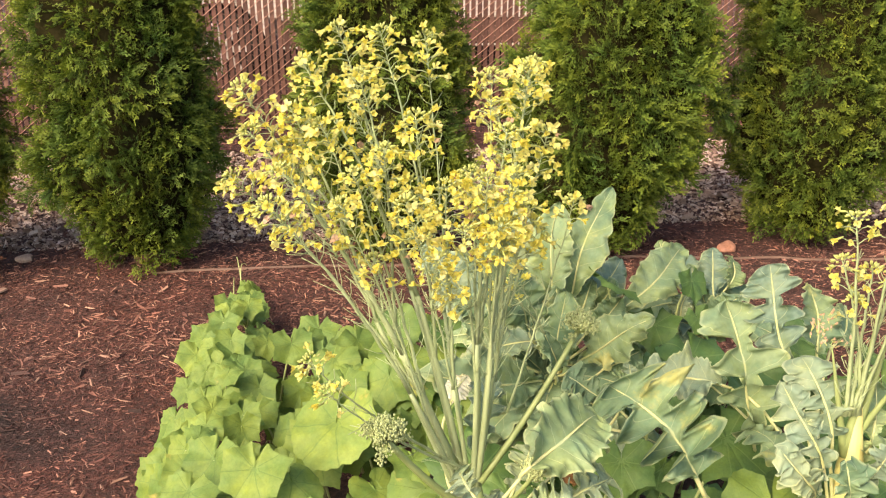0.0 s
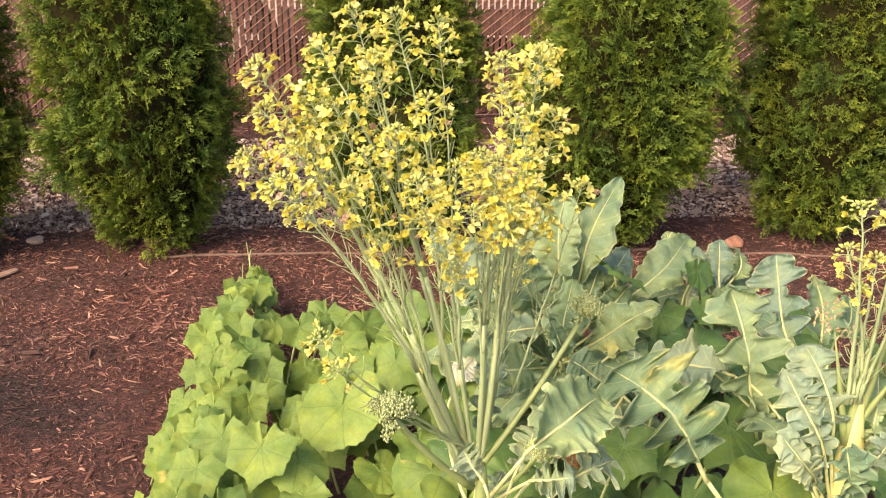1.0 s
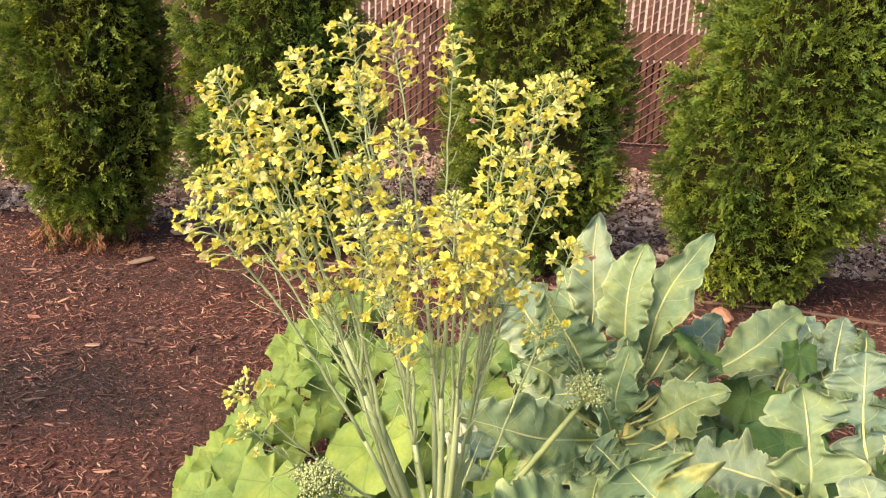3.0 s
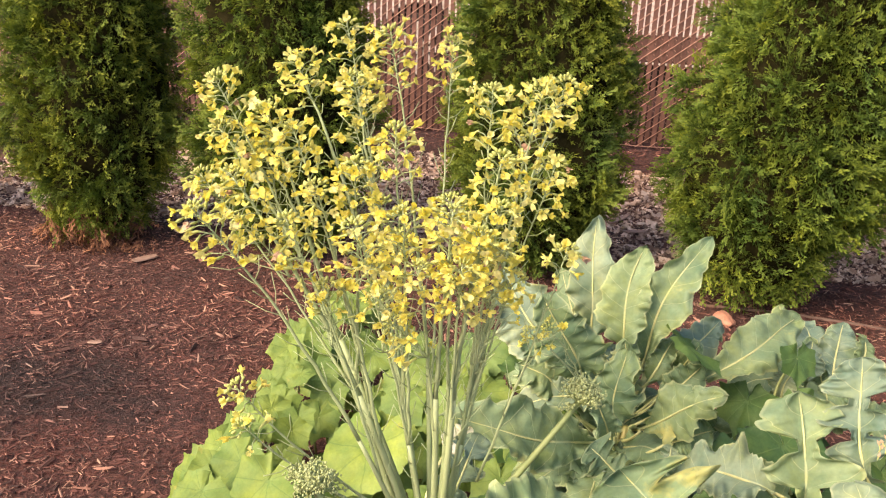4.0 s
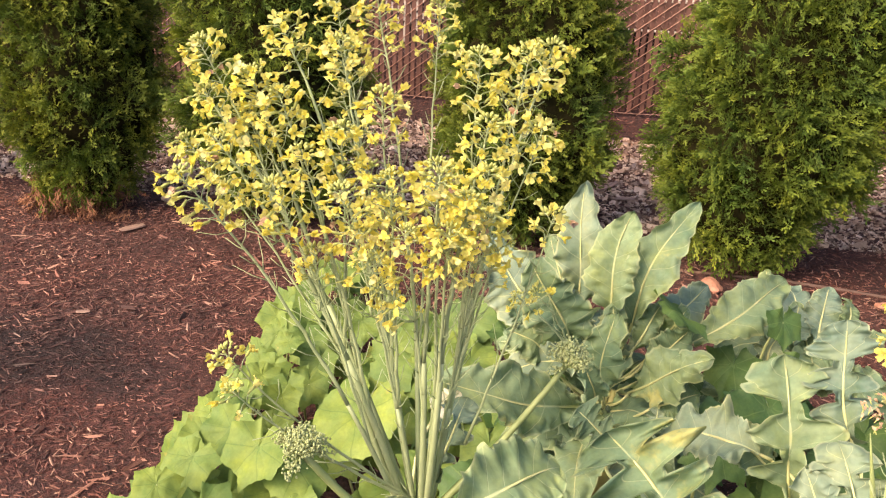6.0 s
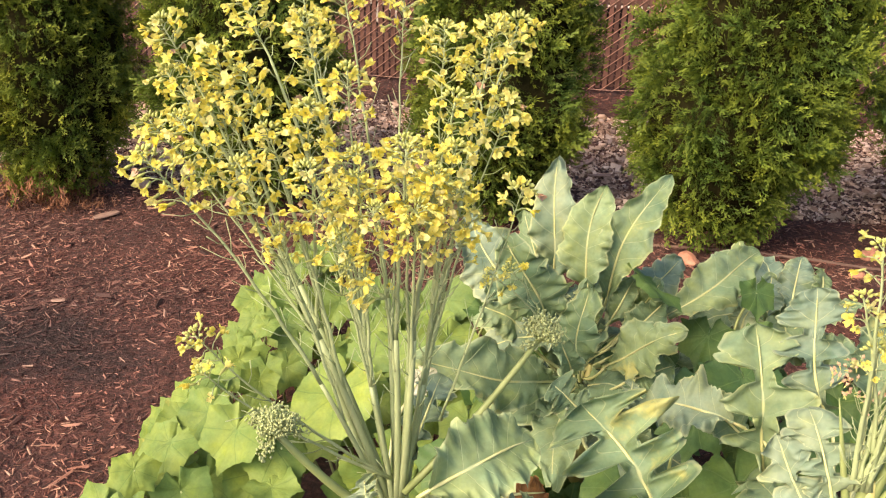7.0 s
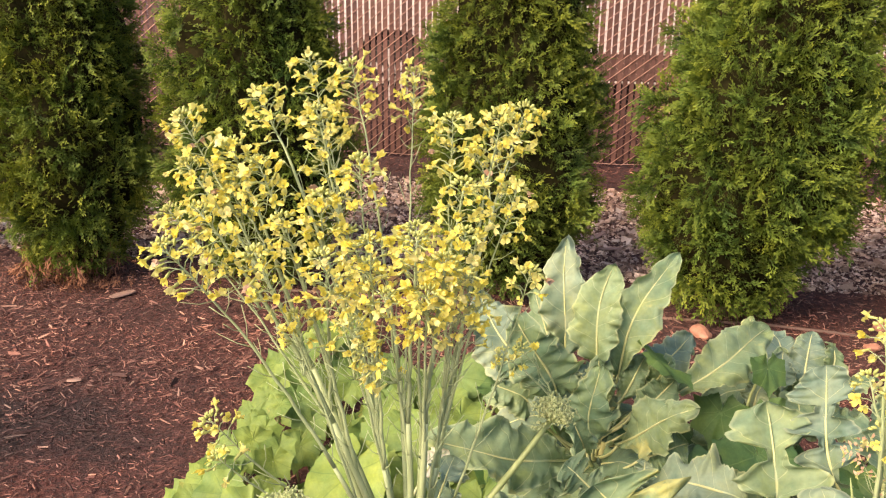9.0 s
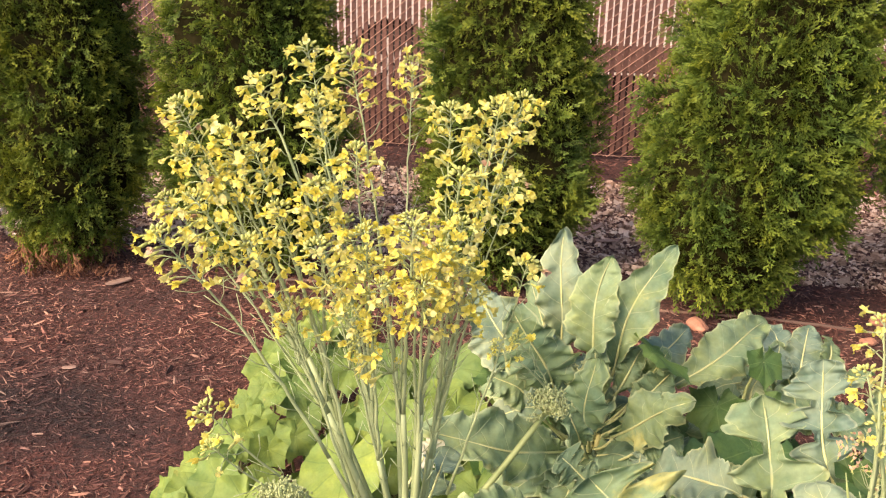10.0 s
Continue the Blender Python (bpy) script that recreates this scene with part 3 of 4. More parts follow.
def broc_blade(length, width, kind, seed, arch=0.12):
    """A broccoli leaf: stalk, blade folded along its raised pale midrib, with a wavy, ruffled edge (lobed: cut almost to the midrib low down, with a broad end lobe)."""
    rng = np.random.default_rng(seed + 100)
    lobed = kind == "lobed"
    nu, nv = (96 if lobed else 52), 15
    u0 = 0.10 if kind == "entire" else 0.16
    ph = rng.uniform(0, 6, 6)
    V, U, F, S = [], [], [], []
    droop, twist, fold = rng.uniform(0.03, 0.16), rng.uniform(-0.45, 0.45), rng.uniform(0.08, 0.34)
    sway = rng.uniform(-0.07, 0.07)
    lobes = rng.uniform(3.6, 4.6)
    peak = rng.uniform(0.36, 0.5)

    def spine(t):
        return np.array((length * (sway * math.sin(math.pi * t) + 0.012 * math.sin(7 * t + ph[0])), length * t, length * (arch * math.sin(math.pi * t) - droop * t ** 3)))

    for i in range(nu):
        t = i / (nu - 1)
        b = max(0.0, (t - u0) / (1 - u0))
        if lobed:
            prof = (smooth_step(-0.1, 0.55, b) * 0.5 + 0.5) * max(0.0, 1 - max(0.0, (b - 0.66) / 0.34) ** 3) ** 0.55
        else:
            prof = 1.12 * (smooth_step(-0.12, peak, b) if b < peak else max(0.0, 1 - ((b - peak) / (1 - peak)) ** 2.2) ** 0.65)
        for j in range(nv):
            s = -1 + 2 * j / (nv - 1)
            side = 1 if s > 0 else 3
            edge = noise.noise(Vector((b * 4.5, ph[side], seed))) * 0.32 + noise.noise(Vector((b * 12, ph[side], seed + 9))) * 0.27
            edge += 0.15 * noise.noise(Vector((b * 27, ph[side], seed + 3)))
            w = prof * (1 + edge)
            lean = 0.0
            if lobed:
                q = b * lobes + ph[side] + 0.4 * noise.noise(Vector((b * 4, ph[side], 3)))
                lobe = 0.24 + 0.76 * max(0.0, (abs(math.sin(math.pi * q)) - 0.46) / 0.54) ** 0.45
                low = smooth_step(0.9, 0.74, b) if b > 0.74 else 1.0
                w *= 1 - low + low * lobe
                lean = 0.09 * low
            w = max(w, 0.02)
            x = s * width * 0.5 * w
            ruffle = noise.noise(Vector((b * 8, s * 1.2 + ph[side], seed + 31))) * 0.34 + noise.noise(Vector((b * 20, s * 2 + ph[side], seed + 57))) * 0.26
            zz = width * (ruffle * abs(s) ** 1.8 + 0.08 * noise.noise(Vector((s * 1.6, b * 4.5, seed * 3.3))) + fold * abs(s) ** 1.15 * (1 - 0.6 * b) - 0.10 * abs(s) ** 4)
            zz += 0.008 * width * math.cos(math.pi * 14 * (b - 0.16 * abs(s))) * abs(s)
            c = spine(t)
            ang = twist * b * 0.8
            V.append((c[0] + x * math.cos(ang) - zz * math.sin(ang), c[1] + width * abs(s) * (lean - 0.10 * (1 - b) * prof), c[2] + zz * math.cos(ang) + x * math.sin(ang)))
            U.append((s, b))
    first = int(u0 * (nu - 1))
    for i in range(first, nu - 1):
        for j in range(nv - 1):
            F.append((i * nv + j, i * nv + j + 1, (i + 1) * nv + j + 1, (i + 1) * nv + j))
            S.append(0)
    r0 = max(0.0022, width * 0.024)
    rib = [(spine(t) + (0, 0, 0.0006), r0 * (1 - 0.9 * t) + 0.0004) for t in (k / 16 for k in range(16))]
    tv, tf = tubes([rib], 6)
    off = len(V)
    V += [tuple(v) for v in tv]
    U += [(0, 0.2)] * len(tv)
    F += [tuple(i + off for i in f) for f in tf]
    S += [1] * len(tf)
    return V, F, U, S


def broc_leaf(plant, base, tip, width, face, kind, seed):
    length = (Vector(tip) - Vector(base)).length
    arch = 0.06 + 0.10 * ((seed * 7) % 5) / 4
    V, F, U, S = broc_blade(length, width * (0.86 if kind == "entire" else 1.0), kind, seed, arch)
    # the leaf's stalk runs on to the plant's own stalk
    pose_in = frame_to(base, tip, face)
    out = Vector(base) - plant.location
    reach = Vector((out.x, out.y)).length
    root = Vector((plant.location.x, plant.location.y, max(0.2, min(base[2] - 0.55 * reach - 0.03, 0.5))))
    back = pose_in.inverted()
    r0 = max(0.0022, width * 0.022)
    pts = [back @ p for p in bezier(root, Vector(base) - (Vector(tip) - Vector(base)).normalized() * 0.35 * reach - Vector((0, 0, 0.02)), base, 7)]
    tv, tf = tubes([[(p, r0 * (1.5 - 0.5 * k / 6)) for k, p in enumerate(pts)]], 7)
    o = len(V)
    V += [tuple(v) for v in tv]
    U += [(0, 0.2)] * len(tv)
    F += [tuple(i + o for i in f) for f in tf]
    S += [1] * len(tf)
    blade = M_PALELEAF if seed == 999 else M_DEADLEAF if seed == 998 else M_BLEAF if seed % 3 else M_BLEAF2
    me = mesh_of("leaf", V, F, [blade, M_RIB], U, True, S)
    child("leaf", me, plant, Matrix.Translation(-plant.location) @ pose_in)


CUKE_EDGE = [(0.0, 1.12), (0.36, 0.76), (0.90, 0.98), (1.38, 0.73), (1.95, 0.88), (2.4, 0.62), (2.85, 0.6), (3.08, 0.25)]
SQUASH_EDGE = [(0.0, 0.96), (0.5, 0.93), (0.95, 0.97), (1.5, 0.91), (2.05, 0.93), (2.6, 0.84), (2.95, 0.6), (3.08, 0.2)]


def vine_blade(seed, edge):
    """A cucumber or squash leaf, one unit from stalk to tip: heart-shaped with five corners, toothed, softly buckled."""
    rng = np.random.default_rng(seed + 500)
    ph = rng.uniform(0, 6, 5)
    droop, fold = rng.uniform(0.02, 0.18), rng.uniform(-0.12, 0.2)
    corners = [(-a, r * rng.uniform(0.9, 1.08)) for a, r in edge[:0:-1]] + [(a, r * rng.uniform(0.9, 1.08)) for a, r in edge]
    rim, bulge = [], -0.05 if edge is CUKE_EDGE else 0.06
    for (a0, r0), (a1, r1) in zip(corners, corners[1:]):
        p, q = np.array((math.sin(a0) * r0, math.cos(a0) * r0)), np.array((math.sin(a1) * r1, math.cos(a1) * r1))
        for k in range(5):
            t = k / 5
            m = p * (1 - t) + q * t
            rim.append(m * (1 + bulge * math.sin(math.pi * t) + (0.03 if k % 2 else 0)))
    rim.append(np.array((math.sin(corners[-1][0]) * corners[-1][1], math.cos(corners[-1][0]) * corners[-1][1])))
    nr = 6
    V, U, F = [(0, 0, -0.02)], [(0.5, 0)], []
    for k in range(nr):
        q = (k + 1) / nr
        for x, y in rim:
            x, y = x * q, y * q
            a = math.atan2(x, y)
            r2 = x * x + y * y
            z = 0.05 * math.sin(q * 2.2) - droop * r2 + fold * abs(x) * q + 0.07 * q * q * math.sin(2 * a + ph[2]) + 0.035 * q * q * math.sin(5 * a + ph[3])
            z += 0.14 * q * noise.noise(Vector((x * 2.6, y * 2.6, seed))) + 0.05 * q * noise.noise(Vector((x * 7, y * 7, seed)))
            V.append((x, y, z))
            U.append((a / (2 * math.pi) + 0.5, q))
    ns = len(rim)
    for i in range(ns - 1):
        F.append((0, 1 + i + 1, 1 + i))
        for k in range(nr - 1):
            A = 1 + k * ns + i
            F.append((A, A + 1, A + 1 + ns, A + ns))
    return V, F, U


CUKE = [mesh_of("leaf", V, F, M_CLEAF, U) for V, F, U in (vine_blade(i, CUKE_EDGE) for i in range(8))]
SQUASH = [mesh_of("leaf", V, F, M_CLEAF, U) for V, F, U in (vine_blade(20 + i, SQUASH_EDGE) for i in range(4))]
DARK = [mesh_of("leaf", V, F, M_SLEAF, U) for V, F, U in (vine_blade(40 + i, CUKE_EDGE) for i in range(5))]


def vine_leaf(plant, shapes, at, size, heading, pitch, rng, root=None):
    """One leaf on its own thin stalk; at is where the stalk meets the blade."""
    at = Vector(at)
    m = Matrix.Translation(at - plant.location) @ pose(0, 0, 0, 0, 0, heading) @ pose(0, 0, 0, pitch, rng.uniform(-14, 14), 0) @ Matrix.Diagonal((size, size, size, 1))
    leaf = child("leaf", shapes[rng.randrange(len(shapes))], plant, m)
    foot = Vector(root) if root else Vector((at.x + rng.uniform(-0.05, 0.05), at.y + rng.uniform(0.0, 0.08), max(0.01, at.z - rng.uniform(0.1, 0.22))))
    mid = (at + foot) / 2 + Vector((rng.uniform(-0.02, 0.02), rng.uniform(-0.02, 0.02), 0.02))
    V, F = tubes([[(p - plant.location, r) for p, r in zip(bezier(foot, mid, at + Vector((0, 0, -0.03 * size)), 5), (0.0035, 0.003, 0.003, 0.0025, 0.002))]], 5)
    child("leaf_stalk", mesh_of("leaf_stalk", V, F, M_VINE), plant)
    return leaf


# ---- flowers ----
def flower_mesh(seed, open_=1.0, petal=None):
    """A small four-petalled flower, facing up its own z: clawed petals that bend outwards, crumpled and more or less open, on a green calyx."""
    rng = np.random.default_rng(seed)
    V, F = [], []
    for k in range(4):
        a = math.pi / 2 * k + rng.normal(0, 0.35)
        l, w = rng.uniform(0.009, 0.0135), rng.uniform(0.002, 0.0033)
        spread = open_ * rng.uniform(0.5, 1.3)        # 0 upright, 1 flat
        ca, sa = math.cos(a), math.sin(a)
        curl = rng.uniform(-0.3, 0.7)
        prof = []
        x = z = 0.0
        for t in range(5):
            prof.append((x, z))
            e = spread * (0.35 + 0.3 * t) + curl * (t > 2)
            x += l * 0.27 * math.sin(min(2.6, e * 1.35))
            z += l * 0.27 * math.cos(min(2.6, e * 1.35))
        i = len(V)
        cup = rng.uniform(-0.0012, 0.0022)
        for t, (px, pz) in enumerate(prof):
            ww = w * (0.25, 0.5, 0.95, 1.1, 0.75)[t]
            for side in (-1, 0, 1):
                y = side * ww
                up = 0.0013 * rng.normal() + (cup if side else 0)
                V.append((px * ca - y * sa, px * sa + y * ca, 0.003 + pz + up))
        for t in range(4):
            F += [(i + 3 * t + c, i + 3 * t + c + 1, i + 3 * t + c + 4, i + 3 * t + c + 3) for c in (0, 1)]
    tv, tf = tubes([[((0, 0, -0.003), 0.001), ((0, 0, 0.003), 0.0019), ((0, 0, 0.009), 0.0009)]], 5)
    o = len(V)
    V += [tuple(v) for v in tv]
    S = [0] * len(F) + [1] * len(tf)
    F += [tuple(i + o for i in f) for f in tf]
    return mesh_of("flower", V, F, [petal or M_PETAL, M_BUD], None, True, S)


FLOWERS = [flower_mesh(i, (0.8, 0.35, 0.6, 0.75, 0.25, 0.5, 0.9, 0.4, 0.65, 0.3)[i]) for i in range(10)]
WITHERED = [flower_mesh(30 + i, 0.15 + 0.1 * i, M_DRYFLOWER) for i in range(2)]


def bud_cluster(seed):
    """The tip of a flowering stem: a dome of closed oval buds on short stalks, their tips leaning outwards."""
    rng = np.random.default_rng(seed + 900)
    bm = bmesh.new()
    for k in range(20):
        a, e = 2.4 * k, math.acos(1 - 0.95 * (k + 0.5) / 20)
        d = Vector((math.sin(e) * math.cos(a), math.sin(e) * math.sin(a), math.cos(e)))
        q = d * (0.0055 + 0.005 * e) * rng.uniform(0.85, 1.15) - Vector((0, 0, 0.003 * e))
        m = Matrix.Translation(q) @ d.to_track_quat("Z", "Y").to_matrix().to_4x4() @ Matrix.Diagonal((1, 1, 1.9, 1))
        bmesh.ops.create_icosphere(bm, subdivisions=1, radius=0.0016 * rng.uniform(0.8, 1.2), matrix=m)
    me = bpy.data.meshes.new("bud_tip")
    bm.to_mesh(me)
    bm.free()
    me.materials.append(M_BUD)
    me.polygons.foreach_set("use_smooth", np.ones(len(me.polygons), dtype=bool))
    return me


BUDS = [bud_cluster(i) for i in range(5)]


def bud_ball(points, r, rng, mat):
    """Small round buds at the points: low spheres joined into one mesh."""
    bm = bmesh.new()
    for p in points:
        s = r * rng.uniform(0.75, 1.25)
        bmesh.ops.create_icosphere(bm, subdivisions=1, radius=s, matrix=Matrix.Translation(p) @ Matrix.Diagonal((1, 1, 1.35, 1)))
    me = bpy.data.meshes.new("buds")
    bm.to_mesh(me)
    bm.free()
    me.materials.append(mat)
    me.polygons.foreach_set("use_smooth", np.ones(len(me.polygons), dtype=bool))
    return me


def raceme(plant, root, tip, rng, thick=0.0045, bloom=0.14, count=15, bend=0.35, drop=True):
    """A flowering stem: tapered stalk, side stalks with seed pods low down, open flowers higher up, buds at the tip."""
    root, tip = Vector(root), Vector(tip)
    ctrl = root.lerp(tip, 0.5) + Vector(((root.x - tip.x) * bend, (root.y - tip.y) * bend, 0.08 * (tip - root).length))
    n = 14
    spine = bezier(root, ctrl, tip, n)
    spine = [p + Vector((rng.uniform(-1, 1), rng.uniform(-1, 1), 0)) * 0.0014 * (0 < i < n - 1) for i, p in enumerate(spine)]
    paths = [[(p, thick * (1 - 0.72 * i / (n - 1))) for i, p in enumerate(spine)]]
    length = sum((spine[i + 1] - spine[i]).length for i in range(n - 1))

    def along(d):   # d metres down from the tip
        f = max(0.0, 1 - d / length) * (n - 1)
        i = min(int(f), n - 2)
        return spine[i].lerp(spine[i + 1], f - i), (spine[i + 1] - spine[i]).normalized()

    heads = []
    golden = rng.uniform(0, 6.28)
    for k in range(count):
        d = 0.006 + bloom * ((k + rng.uniform(0, 0.7)) / count) ** 1.25
        golden += 2.4
        p, dirn = along(d)
        a = dirn.orthogonal().normalized()
        out = Matrix.Rotation(golden, 3, dirn) @ a
        reach = rng.uniform(0.008, 0.017) + 0.09 * d
        q = p + out * reach + dirn * reach * rng.uniform(0.2, 0.7)
        paths.append([(p, 0.0008), (p.lerp(q, 0.5) + dirn * 0.002, 0.0006), (q, 0.0006)])
        heads.append((q, (out * 0.8 + dirn * 0.5 + Vector((rng.uniform(-0.5, 0.5), rng.uniform(-0.8, 0.2), rng.uniform(-0.9, 0.3)))).normalized()))
    pods = int(6 + length * 38)
    for k in range(pods):
        d = bloom + 0.01 + (length * 0.97 - bloom) * (k + rng.random()) / pods
        if d < bloom:
            continue
        golden += 2.4
        p, dirn = along(d)
        out = Matrix.Rotation(golden, 3, dirn) @ dirn.orthogonal().normalized()
        l = rng.uniform(0.012, 0.04) if d < 0.14 else rng.uniform(0.02, 0.055)
        lean = 0.75 if d < 0.14 else 0.45
        q = p + (out * lean + dirn * 0.7) * l
        paths.append([(p, 0.0007), (p.lerp(q, 0.5) - dirn * 0.004, 0.0005), (q, 0.0006 if rng.random() < 0.4 else 0.0003)])
    loc = plant.location
    V, F = tubes([[(p - loc, r) for p, r in path] for path in paths], 5)
    stem = child("flower_stem", mesh_of("flower_stem", V, F, M_STEM), plant)
    for q, d in heads:
        m = d.to_track_quat("Z", "Y").to_matrix().to_4x4()
        s = rng.uniform(0.75, 1.15)
        child("flower", rng.choice(WITHERED if rng.random() < 0.03 else FLOWERS), stem, Matrix.Translation(q - loc) @ m @ pose(0, 0, 0, 0, 0, rng.uniform(0, 360)) @ Matrix.Diagonal((s, s, s, 1)))
    m = Matrix.Translation(tip - loc) @ (spine[-1] - spine[-2]).normalized().to_track_quat("Z", "Y").to_matrix().to_4x4()
    s = rng.uniform(0.9, 1.3)
    tagged(child("bud_tip", rng.choice(BUDS), stem, m @ Matrix.Diagonal((s, s, s, 1))), "pale green flower buds", kind="stuff")
    return stem


def bud_head(plant, root, tip, rng, radius=0.032, thick=0.007):
    """A thick stalk that carries an opening broccoli head of many small buds."""
    root, tip, loc = Vector(root), Vector(tip), plant.location
    pts = bezier(root, root.lerp(tip, 0.5) + Vector((0, 0, -0.02)), tip, 8)
    paths = [[(p - loc, thick * (1 - 0.3 * i / 7)) for i, p in enumerate(pts)]]
    d = (tip - pts[-2]).normalized()
    ends = []
    for k in range(46):
        v = Vector((rng.gauss(0, 1), rng.gauss(0, 1), rng.gauss(0.5, 0.7))).normalized()
        v = (v + d * 0.6).normalized()
        q = tip + v * radius * rng.uniform(0.5, 0.92)
        paths.append([(tip - loc, 0.002), (q - loc, 0.0012)])
        ends.append(q)
    V, F = tubes(paths, 6)
    stalk = child("head_stalk", mesh_of("head_stalk", V, F, M_HEADSTALK), plant)
    pts = []
    for q in ends:
        for _ in range(26):
            pts.append(q - loc + Vector((rng.gauss(0, 0.0045), rng.gauss(0, 0.0045), rng.gauss(0.001, 0.004))))
    tagged(child("bud_head", bud_ball(pts, 0.0014, rng, M_HEADBUD), stalk), "loose grey-green broccoli head of small buds", kind="stuff")


# ---- planting ----
def build_broccoli():
    global MB, BM, BS, BR
    MB = empty("broccoli_plant", (-0.11, 0.13, 0.0), "bolted broccoli plant crowned with sprays of yellow flowers", "broccoli plant", "broccoli plants")
    BM = empty("broccoli_plant", (0.15, 0.74, 0.0), "leafy broccoli plant with large upright grey-green leaves", "broccoli plant", "broccoli plants")
    BS = empty("broccoli_plant", (0.545, 0.96, 0.0), "small leafy broccoli plant at the edge of the mulch", "broccoli plant", "broccoli plants")
    BR = empty("broccoli_plant", (0.432, 0.10, 0.0), "bolted broccoli plant with a thick yellow stalk and lobed leaves", "broccoli plant", "broccoli plants")
    for plant, top, r, mat in ((MB, 0.625, 0.012, M_HEADSTALK), (BM, 0.44, 0.016, M_STALK), (BS, 0.42, 0.013, M_STALK), (BR, 0.70, 0.021, M_STALK)):
        V, F = tubes([[((0.012 * math.sin(4 * z), 0, z), r * (1.15 - 0.25 * z / top) * (0.3 if z == top else 1)) for z in (-0.05, 0.1, 0.2, 0.3, top * 0.85, top)]], 12)
        child("stalk", mesh_of("stalk", V, F, mat), plant)

    broc_leaf(BM, (0.086, 0.800, 0.546), (0.078, 0.830, 0.815), 0.092, (0.15, -1, 0.2), "entire", 0)
    broc_leaf(BM, (0.144, 0.740, 0.571), (0.152, 0.780, 0.788), 0.098, (-0.35, -1, 0.2), "entire", 1)
    broc_leaf(BM, (0.174, 0.750, 0.557), (0.267, 0.800, 0.813), 0.085, (-0.35, -1, 0.1), "entire", 2)
    broc_leaf(BM, (0.180, 0.840, 0.509), (0.179, 0.870, 0.713), 0.070, (0.3, -1, 0.2), "entire", 3)
    broc_leaf(BM, (0.273, 0.760, 0.524), (0.483, 0.900, 0.648), 0.100, (-0.25, -0.8, 0.6), "entire", 4)
    broc_leaf(BM, (0.055, 0.850, 0.466), (-0.101, 0.930, 0.662), 0.140, (0.25, -1, 0.35), "entire", 6)
    broc_leaf(BM, (0.082, 0.860, 0.489), (0.010, 0.900, 0.682), 0.075, (-0.3, -1, 0.2), "entire", 7)
    broc_leaf(BM, (0.075, 0.660, 0.561), (-0.005, 0.600, 0.742), 0.115, (0.1, -1, 0.35), "entire", 8)
    broc_leaf(BM, (0.187, 0.800, 0.500), (0.328, 0.880, 0.619), 0.095, (-0.15, -0.6, 0.8), "entire", 9)
    broc_leaf(BM, (0.182, 0.660, 0.484), (0.288, 0.560, 0.624), 0.090, (0.05, -0.75, 0.65), "entire", 10)
    broc_leaf(BM, (0.137, 0.660, 0.479), (0.134, 0.600, 0.654), 0.085, (-0.1, -1, 0.35), "entire", 11)
    broc_leaf(BM, (0.155, 0.700, 0.540), (0.136, 0.700, 0.635), 0.055, (-0.2, -1, 0.4), "entire", 13)
    broc_leaf(BM, (0.125, 0.620, 0.491), (0.091, 0.560, 0.605), 0.050, (0.2, -0.9, 0.4), "entire", 14)
    broc_leaf(BM, (0.115, 0.680, 0.428), (-0.150, 0.500, 0.562), 0.118, (0.05, -0.72, 0.7), "entire", 85)
    broc_leaf(BM, (0.232, 0.780, 0.522), (0.271, 0.740, 0.623), 0.060, (0.1, -0.9, 0.5), "entire", 16)
    broc_leaf(BM, (0.185, 0.720, 0.538), (0.231, 0.760, 0.625), 0.050, (-0.3, -1, 0.3), "entire", 17)
    broc_leaf(BM, (0.091, 0.700, 0.552), (0.041, 0.620, 0.646), 0.060, (0.2, -0.8, 0.6), "entire", 18)
    broc_leaf(BM, (0.016, 0.800, 0.490), (-0.048, 0.860, 0.567), 0.080, (0.2, -0.9, 0.5), "entire", 19)
    broc_leaf(BM, (0.220, 0.620, 0.484), (0.298, 0.620, 0.526), 0.090, (0.1, -0.6, 0.8), "entire", 20)
    broc_leaf(BS, (0.566, 0.900, 0.487), (0.593, 1.000, 0.590), 0.080, (-0.2, -1, 0.3), "entire", 21)
    broc_leaf(BS, (0.592, 0.920, 0.505), (0.633, 0.980, 0.573), 0.065, (0.2, -1, 0.4), "entire", 22)
    broc_leaf(BS, (0.521, 0.920, 0.472), (0.531, 0.970, 0.554), 0.065, (-0.2, -1, 0.4), "entire", 24)
    broc_leaf(BS, (0.444, 0.800, 0.496), (0.464, 0.820, 0.554), 0.050, (-0.2, -0.7, 0.7), "entire", 27)
    broc_leaf(BS, (0.482, 1.000, 0.539), (0.472, 1.040, 0.597), 0.040, (0.2, -1, 0.3), "entire", 25)
    broc_leaf(BS, (0.546, 0.880, 0.458), (0.591, 0.840, 0.523), 0.070, (0.1, -0.8, 0.6), "entire", 26)
    broc_leaf(BS, (0.581, 0.930, 0.415), (0.521, 0.960, 0.559), 0.070, (-0.3, -0.9, 0.4), "entire", 28)
    broc_leaf(BR, (0.401, 0.310, 0.487), (0.360, 0.370, 0.740), 0.122, (-0.05, -1, 0.3), "lobed", 29)
    broc_leaf(BR, (0.473, 0.330, 0.609), (0.441, 0.420, 0.788), 0.100, (-0.3, -1, 0.2), "lobed", 30)
    broc_leaf(BR, (0.238, 0.120, 0.548), (0.118, 0.220, 0.692), 0.160, (-0.05, -0.78, 0.62), "lobed", 31)
    broc_leaf(BR, (0.407, 0.100, 0.579), (0.336, 0.120, 0.727), 0.060, (-0.2, -0.9, 0.4), "lobed", 33)
